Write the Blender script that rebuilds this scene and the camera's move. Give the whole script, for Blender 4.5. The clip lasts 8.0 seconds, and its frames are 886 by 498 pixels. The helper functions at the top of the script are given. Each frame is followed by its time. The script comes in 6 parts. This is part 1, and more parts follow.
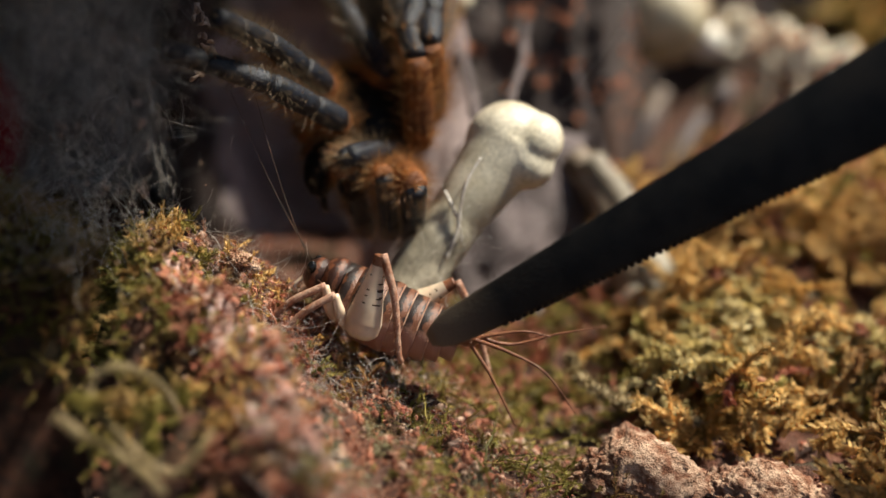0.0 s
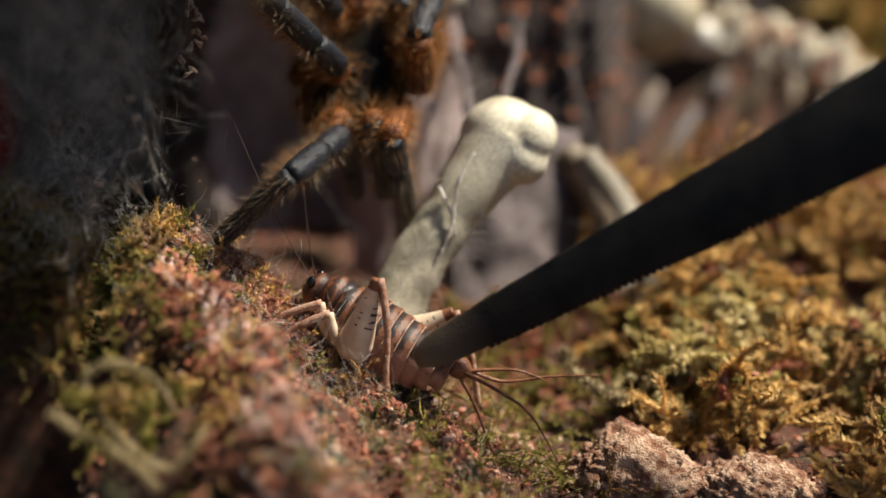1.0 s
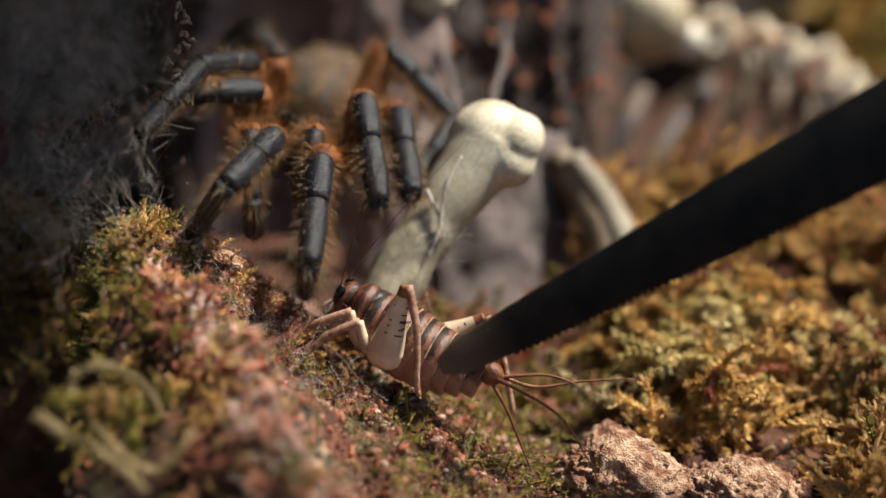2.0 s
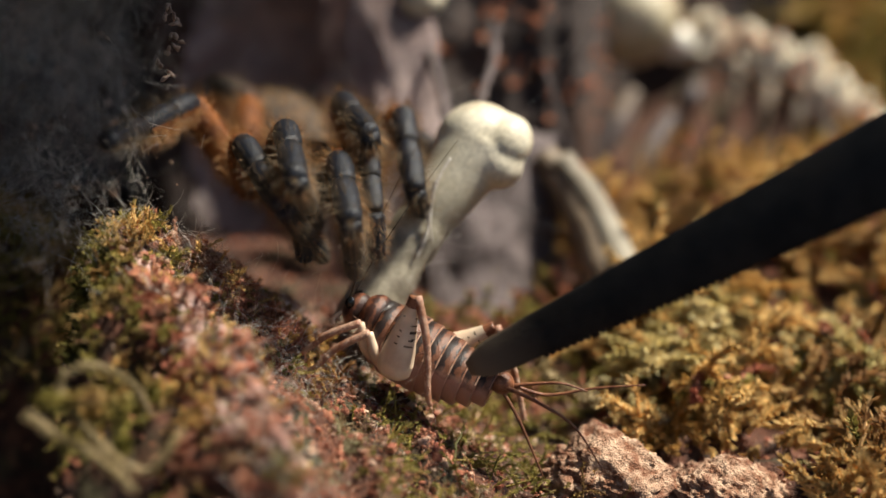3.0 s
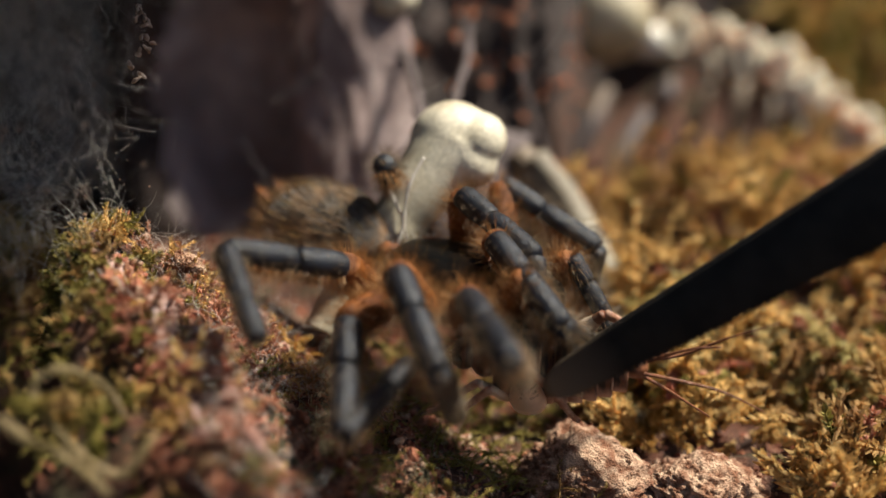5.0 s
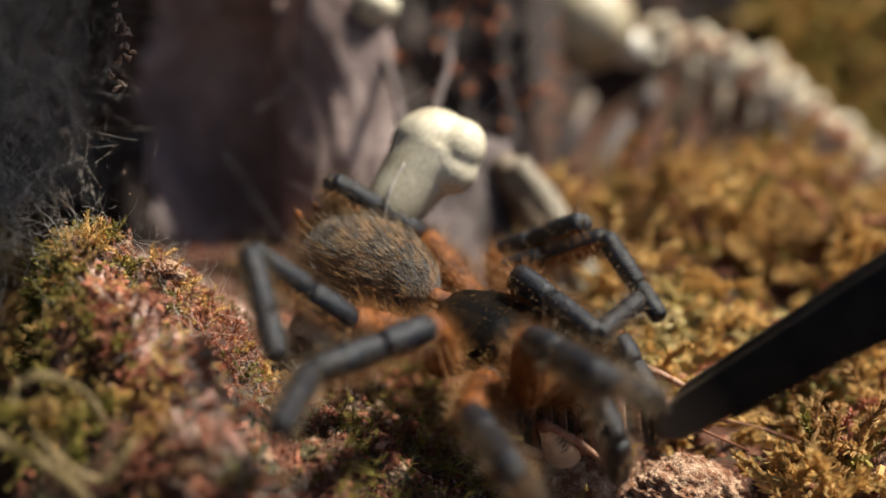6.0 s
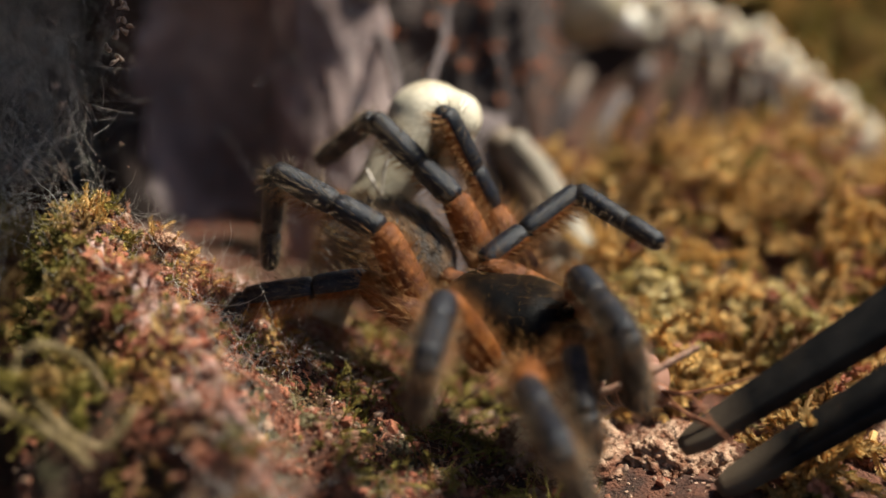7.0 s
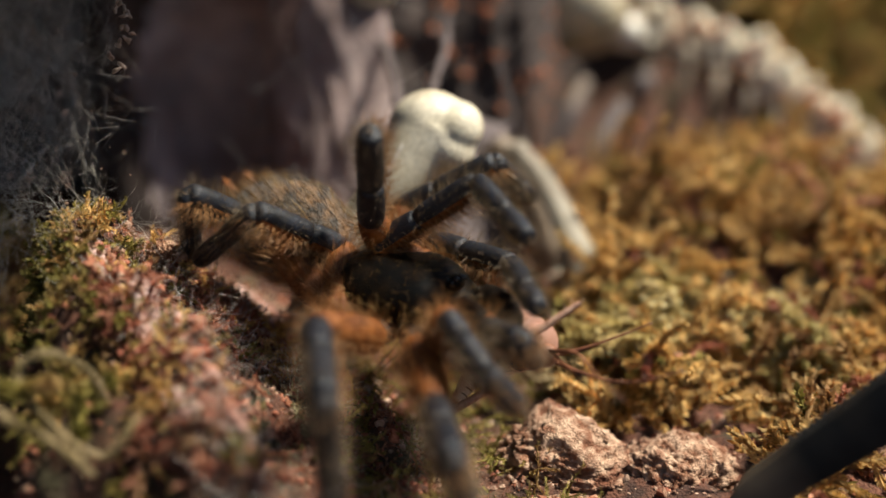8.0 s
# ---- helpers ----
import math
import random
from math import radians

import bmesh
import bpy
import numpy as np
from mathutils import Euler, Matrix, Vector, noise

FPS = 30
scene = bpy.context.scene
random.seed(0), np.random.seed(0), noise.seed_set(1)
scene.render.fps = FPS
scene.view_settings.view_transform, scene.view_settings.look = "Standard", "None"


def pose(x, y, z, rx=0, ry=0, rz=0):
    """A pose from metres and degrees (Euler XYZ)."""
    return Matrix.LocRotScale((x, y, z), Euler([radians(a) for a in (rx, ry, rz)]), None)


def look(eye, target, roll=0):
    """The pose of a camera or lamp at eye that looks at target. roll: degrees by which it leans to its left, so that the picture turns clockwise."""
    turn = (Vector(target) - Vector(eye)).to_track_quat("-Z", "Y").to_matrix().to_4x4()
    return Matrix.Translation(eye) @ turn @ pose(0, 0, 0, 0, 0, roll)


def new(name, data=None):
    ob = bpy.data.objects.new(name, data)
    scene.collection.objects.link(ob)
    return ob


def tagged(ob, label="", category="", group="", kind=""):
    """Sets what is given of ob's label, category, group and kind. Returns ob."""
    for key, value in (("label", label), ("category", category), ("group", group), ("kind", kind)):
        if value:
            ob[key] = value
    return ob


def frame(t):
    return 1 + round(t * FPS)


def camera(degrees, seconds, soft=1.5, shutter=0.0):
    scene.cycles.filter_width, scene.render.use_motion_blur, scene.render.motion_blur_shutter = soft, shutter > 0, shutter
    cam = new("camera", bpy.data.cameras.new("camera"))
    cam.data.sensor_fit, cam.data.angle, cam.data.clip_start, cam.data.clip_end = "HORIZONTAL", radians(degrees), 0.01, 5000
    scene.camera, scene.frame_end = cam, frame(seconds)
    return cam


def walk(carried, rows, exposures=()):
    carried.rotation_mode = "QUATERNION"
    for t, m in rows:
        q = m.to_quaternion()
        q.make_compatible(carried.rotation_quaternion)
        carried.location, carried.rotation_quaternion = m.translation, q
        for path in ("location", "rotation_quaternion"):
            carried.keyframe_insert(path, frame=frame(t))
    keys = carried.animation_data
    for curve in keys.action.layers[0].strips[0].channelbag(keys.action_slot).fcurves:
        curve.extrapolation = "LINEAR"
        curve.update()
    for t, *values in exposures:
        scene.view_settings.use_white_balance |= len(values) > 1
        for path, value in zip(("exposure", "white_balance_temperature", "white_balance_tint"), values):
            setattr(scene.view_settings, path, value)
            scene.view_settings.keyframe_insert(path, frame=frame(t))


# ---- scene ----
cam = camera(40.0, 8.0, soft=1.5, shutter=0.5)
PATH = [
    (0.0, pose(0.00000, 0.00000, 0.06500, 72.00, 0.00, 0.00)),
    (0.5, pose(-0.00007, -0.00021, 0.06508, 72.00, -0.10, -0.09)),
    (1.0, pose(0.00006, -0.00016, 0.06490, 71.85, 0.07, -0.28)),
    (2.5, pose(0.00030, -0.00082, 0.06525, 71.98, -0.38, -0.95)),
    (3.0, pose(0.00052, -0.00119, 0.06541, 71.96, -0.37, -1.13)),
    (3.5, pose(0.00076, -0.00099, 0.06522, 71.74, -0.24, -1.43)),
    (4.0, pose(0.00098, -0.00113, 0.06534, 71.61, -0.16, -1.50)),
    (4.5, pose(0.00068, -0.00100, 0.06551, 71.66, -0.23, -1.83)),
    (6.0, pose(0.00214, -0.00218, 0.06502, 72.46, 0.14, -2.81)),
    (6.5, pose(0.00114, -0.00301, 0.06576, 71.97, -0.43, -3.09)),
    (7.0, pose(0.00225, -0.00376, 0.06411, 71.65, 0.47, -3.01)),
    (7.5, pose(0.00234, -0.00426, 0.06438, 71.79, 0.42, -3.09)),
    (8.0, pose(0.00170, -0.00368, 0.06451, 71.92, 0.20, -3.09)),
]
cam.data.dof.use_dof = True
cam.data.dof.focus_distance = 0.133
cam.data.dof.aperture_fstop = 8.2
walk(cam, PATH)

# ---- light ----
world = bpy.data.worlds.new("world")
scene.world = world
world.use_nodes = True
sky = world.node_tree.nodes.new("ShaderNodeTexSky")
sky.sky_type = "NISHITA"
sky.sun_disc = False
sky.sun_elevation = radians(58.5)
sky.sun_rotation = radians(83)
world.node_tree.links.new(sky.outputs[0], world.node_tree.nodes["Background"].inputs[0])
world.node_tree.nodes["Background"].inputs[1].default_value = 0.05
SUN_FROM = Vector((0.52, 0.06, 0.85)).normalized()
sun_data = bpy.data.lights.new("sun", "SUN")
sun_data.energy = 5.0
sun_data.angle = radians(7.0)
sun_data.color = (1.0, 0.935, 0.80)
sun = new("sun", sun_data)
sun.matrix_world = look(SUN_FROM * 2, (0, 0, 0))
scene.view_settings.exposure = 0.95

MM = 0.001


# ---- materials ----
def mat(name, c1, c2, size=2.0, rough=0.8, bump=0.3, c3=None, fine=0.3, island=0.0, metal=0.0, coat=0.0, spec=0.4, sheen=0.0, through_light=0.0):
    """A surface mottled from c1 to c2 in patches of about size mm, with stains of c3, grain of fine mm and pieces that differ by island."""
    m = bpy.data.materials.new(name)
    m.use_nodes = True
    n, link = m.node_tree.nodes, m.node_tree.links.new
    bsdf = n["Principled BSDF"]
    bsdf.inputs["Roughness"].default_value = rough
    bsdf.inputs["Metallic"].default_value = metal
    bsdf.inputs["Coat Weight"].default_value = coat
    bsdf.inputs["Specular IOR Level"].default_value = spec
    bsdf.inputs["Sheen Weight"].default_value = sheen
    where = n.new("ShaderNodeTexCoord")

    def speckle(mm, detail, lo, hi):
        t = n.new("ShaderNodeTexNoise")
        t.inputs["Scale"].default_value = 1.0 / (mm * MM)
        t.inputs["Detail"].default_value = detail
        link(where.outputs["Object"], t.inputs["Vector"])
        r = n.new("ShaderNodeMapRange")
        r.inputs[1].default_value, r.inputs[2].default_value = lo, hi
        link(t.outputs["Fac"], r.inputs[0])
        return r.outputs[0]

    def blend(fac, a, b, kind="MIX"):
        x = n.new("ShaderNodeMix")
        x.data_type, x.blend_type = "RGBA", kind
        if isinstance(fac, float):
            x.inputs["Factor"].default_value = fac
        else:
            link(fac, x.inputs["Factor"])
        for k, v in ((6, a), (7, b)):
            if isinstance(v, tuple):
                x.inputs[k].default_value = (*v, 1)
            else:
                link(v, x.inputs[k])
        return x.outputs[2]

    colour = blend(speckle(size, 4, 0.38, 0.62), c1, c2)
    if c3:
        colour = blend(speckle(size * 2.7, 3, 0.52, 0.66), colour, c3)
    grain = speckle(fine, 3, 0.25, 0.75)
    dark = n.new("ShaderNodeMapRange")
    dark.inputs[3].default_value, dark.inputs[4].default_value = 0.65, 1.2
    link(grain, dark.inputs[0])
    colour = blend(1.0, colour, dark.outputs[0], "MULTIPLY")
    if island:
        geo = n.new("ShaderNodeNewGeometry")
        hsv = n.new("ShaderNodeHueSaturation")
        val = n.new("ShaderNodeMapRange")
        val.inputs[3].default_value, val.inputs[4].default_value = 1 - island, 1 + island
        link(geo.outputs["Random Per Island"], val.inputs[0])
        link(val.outputs[0], hsv.inputs["Value"])
        link(colour, hsv.inputs["Color"])
        colour = hsv.outputs[0]
    link(colour, bsdf.inputs["Base Color"])
    if bump:
        b = n.new("ShaderNodeBump")
        b.inputs["Strength"].default_value = bump
        b.inputs["Distance"].default_value = fine * MM
        link(grain, b.inputs["Height"])
        link(b.outputs[0], bsdf.inputs["Normal"])
    if through_light:
        tl, mix = n.new("ShaderNodeBsdfTranslucent"), n.new("ShaderNodeMixShader")
        mix.inputs[0].default_value = through_light
        link(colour, tl.inputs[0])
        link(bsdf.outputs[0], mix.inputs[1])
        link(tl.outputs[0], mix.inputs[2])
        link(mix.outputs[0], n["Material Output"].inputs[0])
    return m


SOIL = mat("soil", (0.045, 0.022, 0.015), (0.13, 0.052, 0.03), 2.5, 0.95, 0.8, (0.06, 0.05, 0.025), 0.35)
REDCRUMB = mat("orange_crumb", (0.42, 0.12, 0.05), (0.52, 0.20, 0.09), 1.0, 0.9, 0.4, None, 0.2, island=0.3)
CRUMB = mat("soil_crumb", (0.19, 0.052, 0.03), (0.40, 0.16, 0.09), 1.0, 0.95, 0.6, (0.30, 0.22, 0.15), 0.15, island=0.4)
DUST = mat("pale_crumb", (0.38, 0.22, 0.15), (0.50, 0.35, 0.25), 1.0, 0.95, 0.6, None, 0.15, island=0.35)
LICHEN = mat("pale_lichen", (0.34, 0.31, 0.17), (0.52, 0.46, 0.30), 1.5, 0.9, 0.0, (0.22, 0.22, 0.10), 0.4, island=0.35, through_light=0.2)
MOSS = mat("green_moss", (0.155, 0.135, 0.022), (0.37, 0.295, 0.08), 3.0, 0.7, 0.0, (0.32, 0.19, 0.07), 0.4, island=0.45, through_light=0.3)
STRAW = mat("straw_moss", (0.55, 0.325, 0.095), (0.76, 0.54, 0.23), 9.0, 0.8, 0.0, (0.30, 0.155, 0.06), 0.4, island=0.42, through_light=0.42)
REDMOSS = mat("red_brown_moss", (0.33, 0.105, 0.06), (0.54, 0.27, 0.17), 2.0, 0.9, 0.0, (0.20, 0.16, 0.06), 0.4, island=0.4, through_light=0.25)
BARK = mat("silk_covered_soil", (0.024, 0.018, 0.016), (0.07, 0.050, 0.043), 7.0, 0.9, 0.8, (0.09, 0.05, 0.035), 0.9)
WALLDARK = mat("dark_wall", (0.06, 0.056, 0.058), (0.10, 0.092, 0.094), 12.0, 0.8, 0.4, None, 1.0)
SILKWALL = mat("silk_lining", (0.32, 0.255, 0.25), (0.52, 0.42, 0.40), 8.0, 0.8, 0.5, (0.24, 0.17, 0.155), 0.8)
PINKSILK = mat("pink_silk", (0.42, 0.31, 0.29), (0.62, 0.49, 0.46), 9.0, 0.7, 0.5, (0.26, 0.18, 0.165), 0.7, through_light=0.4)
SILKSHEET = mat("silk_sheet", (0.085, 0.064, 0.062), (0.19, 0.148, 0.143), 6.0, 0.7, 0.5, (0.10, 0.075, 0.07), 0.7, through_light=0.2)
SILK = mat("silk", (0.22, 0.22, 0.23), (0.42, 0.40, 0.38), 3.0, 0.5, 0.0, None, 0.5, through_light=0.3)
LEDGESILK = mat("dusty_pink_silk", (0.38, 0.19, 0.145), (0.66, 0.47, 0.41), 2.2, 0.8, 0.5, (0.26, 0.09, 0.05), 0.4, through_light=0.25)
SCRAP = mat("pale_scrap", (0.40, 0.28, 0.21), (0.58, 0.45, 0.37), 1.0, 0.9, 0.4, None, 0.2, through_light=0.3)
VEIL = mat("pale_silk", (0.56, 0.51, 0.46), (0.72, 0.67, 0.60), 3.0, 0.5, 0.0, None, 0.5, through_light=0.3)
GREYWALL = mat("silk_veiled_wall", (0.17, 0.16, 0.165), (0.32, 0.30, 0.305), 9.0, 0.85, 0.6, (0.12, 0.10, 0.10), 0.7)
PALEMOSS = mat("pale_green_moss", (0.54, 0.43, 0.17), (0.74, 0.62, 0.34), 6.0, 0.8, 0.0, (0.44, 0.37, 0.13), 0.4, island=0.25, through_light=0.42)
FROND = mat("olive_straw_moss", (0.30, 0.22, 0.10), (0.44, 0.34, 0.19), 3.0, 0.8, 0.0, (0.15, 0.11, 0.04), 0.4, island=0.35, through_light=0.3)
ROCK = mat("pale_bark_chip", (0.22, 0.095, 0.05), (0.58, 0.39, 0.265), 1.3, 0.95, 1.0, (0.17, 0.06, 0.03), 0.25)
BONE = mat("bone", (0.58, 0.51, 0.37), (0.70, 0.63, 0.48), 3.4, 0.5, 0.25, (0.36, 0.26, 0.16), 0.4, coat=0.05)
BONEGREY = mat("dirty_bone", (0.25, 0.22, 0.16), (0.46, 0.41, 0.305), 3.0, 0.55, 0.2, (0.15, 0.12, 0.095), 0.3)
SKULL = mat("tan_bone", (0.40, 0.34, 0.215), (0.52, 0.45, 0.31), 7.0, 0.4, 0.2, (0.30, 0.22, 0.13), 0.4)
NECK = mat("highlight_bone", (0.74, 0.70, 0.60), (0.80, 0.76, 0.66), 4.0, 0.3, 0.05, None, 0.4, coat=0.3)
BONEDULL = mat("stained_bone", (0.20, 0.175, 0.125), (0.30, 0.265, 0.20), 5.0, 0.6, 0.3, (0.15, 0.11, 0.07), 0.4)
# Two bone colours darkened to hold the shade under spine, skull and shaft edge.
SHADEBONE = mat("shaded_tan_bone", (0.15, 0.105, 0.065), (0.24, 0.18, 0.12), 4.0, 0.55, 0.3, (0.09, 0.06, 0.035), 0.5)
BONEDARK = mat("shaded_mauve_bone", (0.065, 0.047, 0.043), (0.11, 0.083, 0.076), 4.0, 0.5, 0.3, (0.16, 0.11, 0.07), 0.5)
REDWALL = mat("red_plastic", (0.30, 0.016, 0.024), (0.36, 0.022, 0.03), 8.0, 0.5, 0.0)
TONG = mat("black_plastic", (0.007, 0.007, 0.007), (0.014, 0.013, 0.012), 3.0, 0.5, 0.25, (0.018, 0.015, 0.012), 0.25, spec=0.12)


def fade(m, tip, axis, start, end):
    """Blends the colour of m from tip at start to its own at end (mm) along an axis of its object."""
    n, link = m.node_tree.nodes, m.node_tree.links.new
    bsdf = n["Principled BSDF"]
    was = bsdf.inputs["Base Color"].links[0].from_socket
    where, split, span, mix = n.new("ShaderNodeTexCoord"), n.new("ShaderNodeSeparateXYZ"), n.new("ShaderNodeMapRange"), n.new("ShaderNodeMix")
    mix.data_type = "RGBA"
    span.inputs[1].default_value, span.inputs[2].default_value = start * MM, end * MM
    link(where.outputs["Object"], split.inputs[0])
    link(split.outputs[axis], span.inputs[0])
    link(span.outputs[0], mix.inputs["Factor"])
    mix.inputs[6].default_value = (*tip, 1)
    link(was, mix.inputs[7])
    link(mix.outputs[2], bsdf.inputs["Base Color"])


# The brown tip puts light reflected off the black plastic into the colour.
fade(TONG, (0.13, 0.10, 0.07), 1, 0.0, 9.0)
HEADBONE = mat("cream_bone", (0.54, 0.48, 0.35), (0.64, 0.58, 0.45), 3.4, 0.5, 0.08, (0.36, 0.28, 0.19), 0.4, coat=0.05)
# The head gets darker towards its lower end, nearing the shaft's colour.
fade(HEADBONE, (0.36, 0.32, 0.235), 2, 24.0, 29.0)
LEGBLUE = mat("blue_black_cuticle", (0.004, 0.005, 0.008), (0.010, 0.013, 0.021), 1.2, 0.4, 0.5, None, 0.18, spec=0.38)
ORANGE = mat("orange_cuticle", (0.17, 0.05, 0.010), (0.33, 0.11, 0.022), 1.5, 0.5, 0.6, (0.10, 0.028, 0.008), 0.2, through_light=0.25)
ORANGEHAIR = mat("orange_hair", (0.27, 0.105, 0.028), (0.47, 0.26, 0.11), 2.0, 0.5, 0.0, island=0.4, through_light=0.3)
GREYHAIR = mat("grey_brown_hair", (0.15, 0.105, 0.06), (0.28, 0.20, 0.12), 2.0, 0.5, 0.0, island=0.4, through_light=0.3)
BLACKHAIR = mat("black_hair", (0.006, 0.005, 0.004), (0.022, 0.015, 0.009), 2.0, 0.5, 0.0, island=0.4)
GOLDHAIR = mat("golden_hair", (0.20, 0.10, 0.028), (0.36, 0.23, 0.085), 2.0, 0.5, 0.0, island=0.4, through_light=0.3)
ABDOMEN = mat("mottled_abdomen", (0.02, 0.012, 0.005), (0.15, 0.075, 0.025), 1.6, 0.6, 0.7, (0.03, 0.02, 0.012), 0.25, sheen=0.2)
CARAPACE = mat("black_carapace", (0.003, 0.003, 0.003), (0.009, 0.006, 0.004), 2.2, 0.35, 0.3, None, 0.2, spec=0.06)
EYE = mat("glossy_black", (0.006, 0.006, 0.006), (0.008, 0.008, 0.008), 1.0, 0.12, 0.0)
CREAM = mat("cream_cuticle", (0.74, 0.55, 0.38), (0.82, 0.67, 0.50), 2.6, 0.28, 0.0, None, 3.0, through_light=0.15)
SHELL = mat("pink_tan_cuticle", (0.40, 0.20, 0.13), (0.54, 0.35, 0.25), 0.8, 0.4, 0.3, (0.26, 0.10, 0.05), 0.2, through_light=0.15)
STERNUM = mat("brown_black_cuticle", (0.03, 0.02, 0.012), (0.10, 0.045, 0.02), 1.5, 0.6, 0.5, None, 0.2)
BROWN = mat("brown_cuticle", (0.13, 0.046, 0.022), (0.24, 0.095, 0.045), 0.9, 0.4, 0.3, None, 0.2)
BLACKBAND = mat("black_band", (0.012, 0.010, 0.009), (0.03, 0.02, 0.016), 0.8, 0.35, 0.2, None, 0.2)


def banded(name, base, dark, belly, period):
    """Cricket skin: dark blotches in rings of that period along y, a pale belly below."""
    m = mat(name, base, tuple(v * 0.75 for v in base), 0.7, 0.42, 0.3, None, 0.18)
    n, link = m.node_tree.nodes, m.node_tree.links.new
    bsdf = n["Principled BSDF"]
    was = bsdf.inputs["Base Color"].links[0].from_socket
    where, split, blot = n.new("ShaderNodeTexCoord"), n.new("ShaderNodeSeparateXYZ"), n.new("ShaderNodeTexNoise")
    blot.inputs["Scale"].default_value = 1 / (0.9 * MM)
    link(where.outputs["Object"], split.inputs[0])
    link(where.outputs["Object"], blot.inputs["Vector"])

    def calc(kind, x, y=0.0):
        c = n.new("ShaderNodeMath")
        c.operation = kind
        for k, v in enumerate((x, y)):
            if isinstance(v, float):
                c.inputs[k].default_value = v
            else:
                link(v, c.inputs[k])
        return c.outputs[0]

    def over(fac, lo, hi, under, colour):
        r, x = n.new("ShaderNodeMapRange"), n.new("ShaderNodeMix")
        r.inputs[1].default_value, r.inputs[2].default_value = lo, hi
        link(fac, r.inputs[0])
        x.data_type = "RGBA"
        link(r.outputs[0], x.inputs["Factor"])
        link(under, x.inputs[6])
        x.inputs[7].default_value = (*colour, 1)
        return x.outputs[2]

    ring = calc("SINE", calc("MULTIPLY", split.outputs[1], math.tau / (period * MM)))
    mask = calc("ADD", calc("MULTIPLY", ring, 0.22), blot.outputs["Fac"])
    colour = over(mask, 0.42, 0.50, was, dark)
    low = calc("ADD", calc("MULTIPLY", split.outputs[2], -1.0 / (4 * MM)), calc("MULTIPLY", blot.outputs["Fac"], 0.5))
    colour = over(low, 0.32, 0.62, colour, belly)
    link(colour, bsdf.inputs["Base Color"])
    return m


BANDED = banded("banded_cuticle", (0.15, 0.056, 0.026), (0.014, 0.007, 0.005), (0.34, 0.18, 0.13), 1.55)
STRIPED = banded("striped_cuticle", (0.15, 0.052, 0.024), (0.035, 0.013, 0.008), (0.28, 0.14, 0.085), 1.3)


# ---- building blocks ----
def mesh_of(bm, name, mats, smooth=True):
    me = bpy.data.meshes.new(name)
    bm.to_mesh(me)
    bm.free()
    for m in (mats if isinstance(mats, (list, tuple)) else [mats]):
        me.materials.append(m)
    if smooth:
        me.polygons.foreach_set("use_smooth", [True] * len(me.polygons))
    return me


def part(name, bm, mats, parent, label=""):
    ob = new(name, mesh_of(bm, name, mats))
    ob.parent = parent
    return tagged(ob, label)


def thing(name, bm, mats, label, category, group="", kind=""):
    return tagged(new(name, mesh_of(bm, name, mats)), label, category, group, kind)


def holder(name, label, category, group="", at=(0, 0, 0)):
    ob = new(name)
    ob.empty_display_size = 0.005
    ob.location = Vector(at) * MM
    return tagged(ob, label, category, group)


def raw_mesh(name, verts, faces, mats, index=None, smooth=False):
    """A mesh from numpy corners in mm and faces of one size."""
    me = bpy.data.meshes.new(name)
    faces = np.asarray(faces, np.int32)
    k = faces.shape[1]
    me.vertices.add(len(verts))
    me.vertices.foreach_set("co", (np.asarray(verts, np.float32) * MM).ravel())
    me.loops.add(faces.size)
    me.loops.foreach_set("vertex_index", faces.ravel())
    me.polygons.add(len(faces))
    me.polygons.foreach_set("loop_start", np.arange(0, faces.size, k, dtype=np.int32))
    for m in (mats if isinstance(mats, (list, tuple)) else [mats]):
        me.materials.append(m)
    if index is not None:
        me.polygons.foreach_set("material_index", np.asarray(index, np.int32))
    me.polygons.foreach_set("use_smooth", [smooth] * len(faces))
    me.update(calc_edges=True)
    me.validate()
    return me


def tube(bm, pts, radii, sides=10, flat=1.0, up=(0, 0, 1), slot=0, caps=True):
    """A round bar through pts (mm) with those radii; flat squeezes it along up."""
    pts = [Vector(p) for p in pts]
    rings, side = [], None
    for i, p in enumerate(pts):
        d = (pts[min(i + 1, len(pts) - 1)] - pts[max(i - 1, 0)]).normalized()
        if side is None:
            u = Vector(up) if abs(Vector(up).normalized().dot(d)) < 0.97 else Vector((1, 0.2, 0))
            side = d.cross(u).normalized()
        side = (side - d * side.dot(d)).normalized()
        top = side.cross(d)
        r = radii[i]
        rings.append([bm.verts.new((p + side * r * math.cos(a) + top * r * flat * math.sin(a)) * MM)
                      for a in (math.tau * k / sides for k in range(sides))])
    for a, b in zip(rings, rings[1:]):
        for k in range(sides):
            f = bm.faces.new((a[k], b[k], b[(k + 1) % sides], a[(k + 1) % sides]))
            f.material_index = slot
    if caps:
        bm.faces.new(rings[0]).material_index = slot
        bm.faces.new(rings[-1][::-1]).material_index = slot
    return rings


def smooth_line(pts, steps=6):
    """Points on a curve that passes through pts."""
    pts = [Vector(p) for p in pts]
    out = []
    for i in range(len(pts) - 1):
        a, b = pts[i], pts[i + 1]
        ta = (b - pts[max(i - 1, 0)]) * 0.5
        tb = (pts[min(i + 2, len(pts) - 1)] - a) * 0.5
        for k in range(steps):
            s = k / steps
            out.append(a * (2 * s**3 - 3 * s**2 + 1) + ta * (s**3 - 2 * s**2 + s) + b * (3 * s**2 - 2 * s**3) + tb * (s**3 - s**2))
    return out + [pts[-1]]


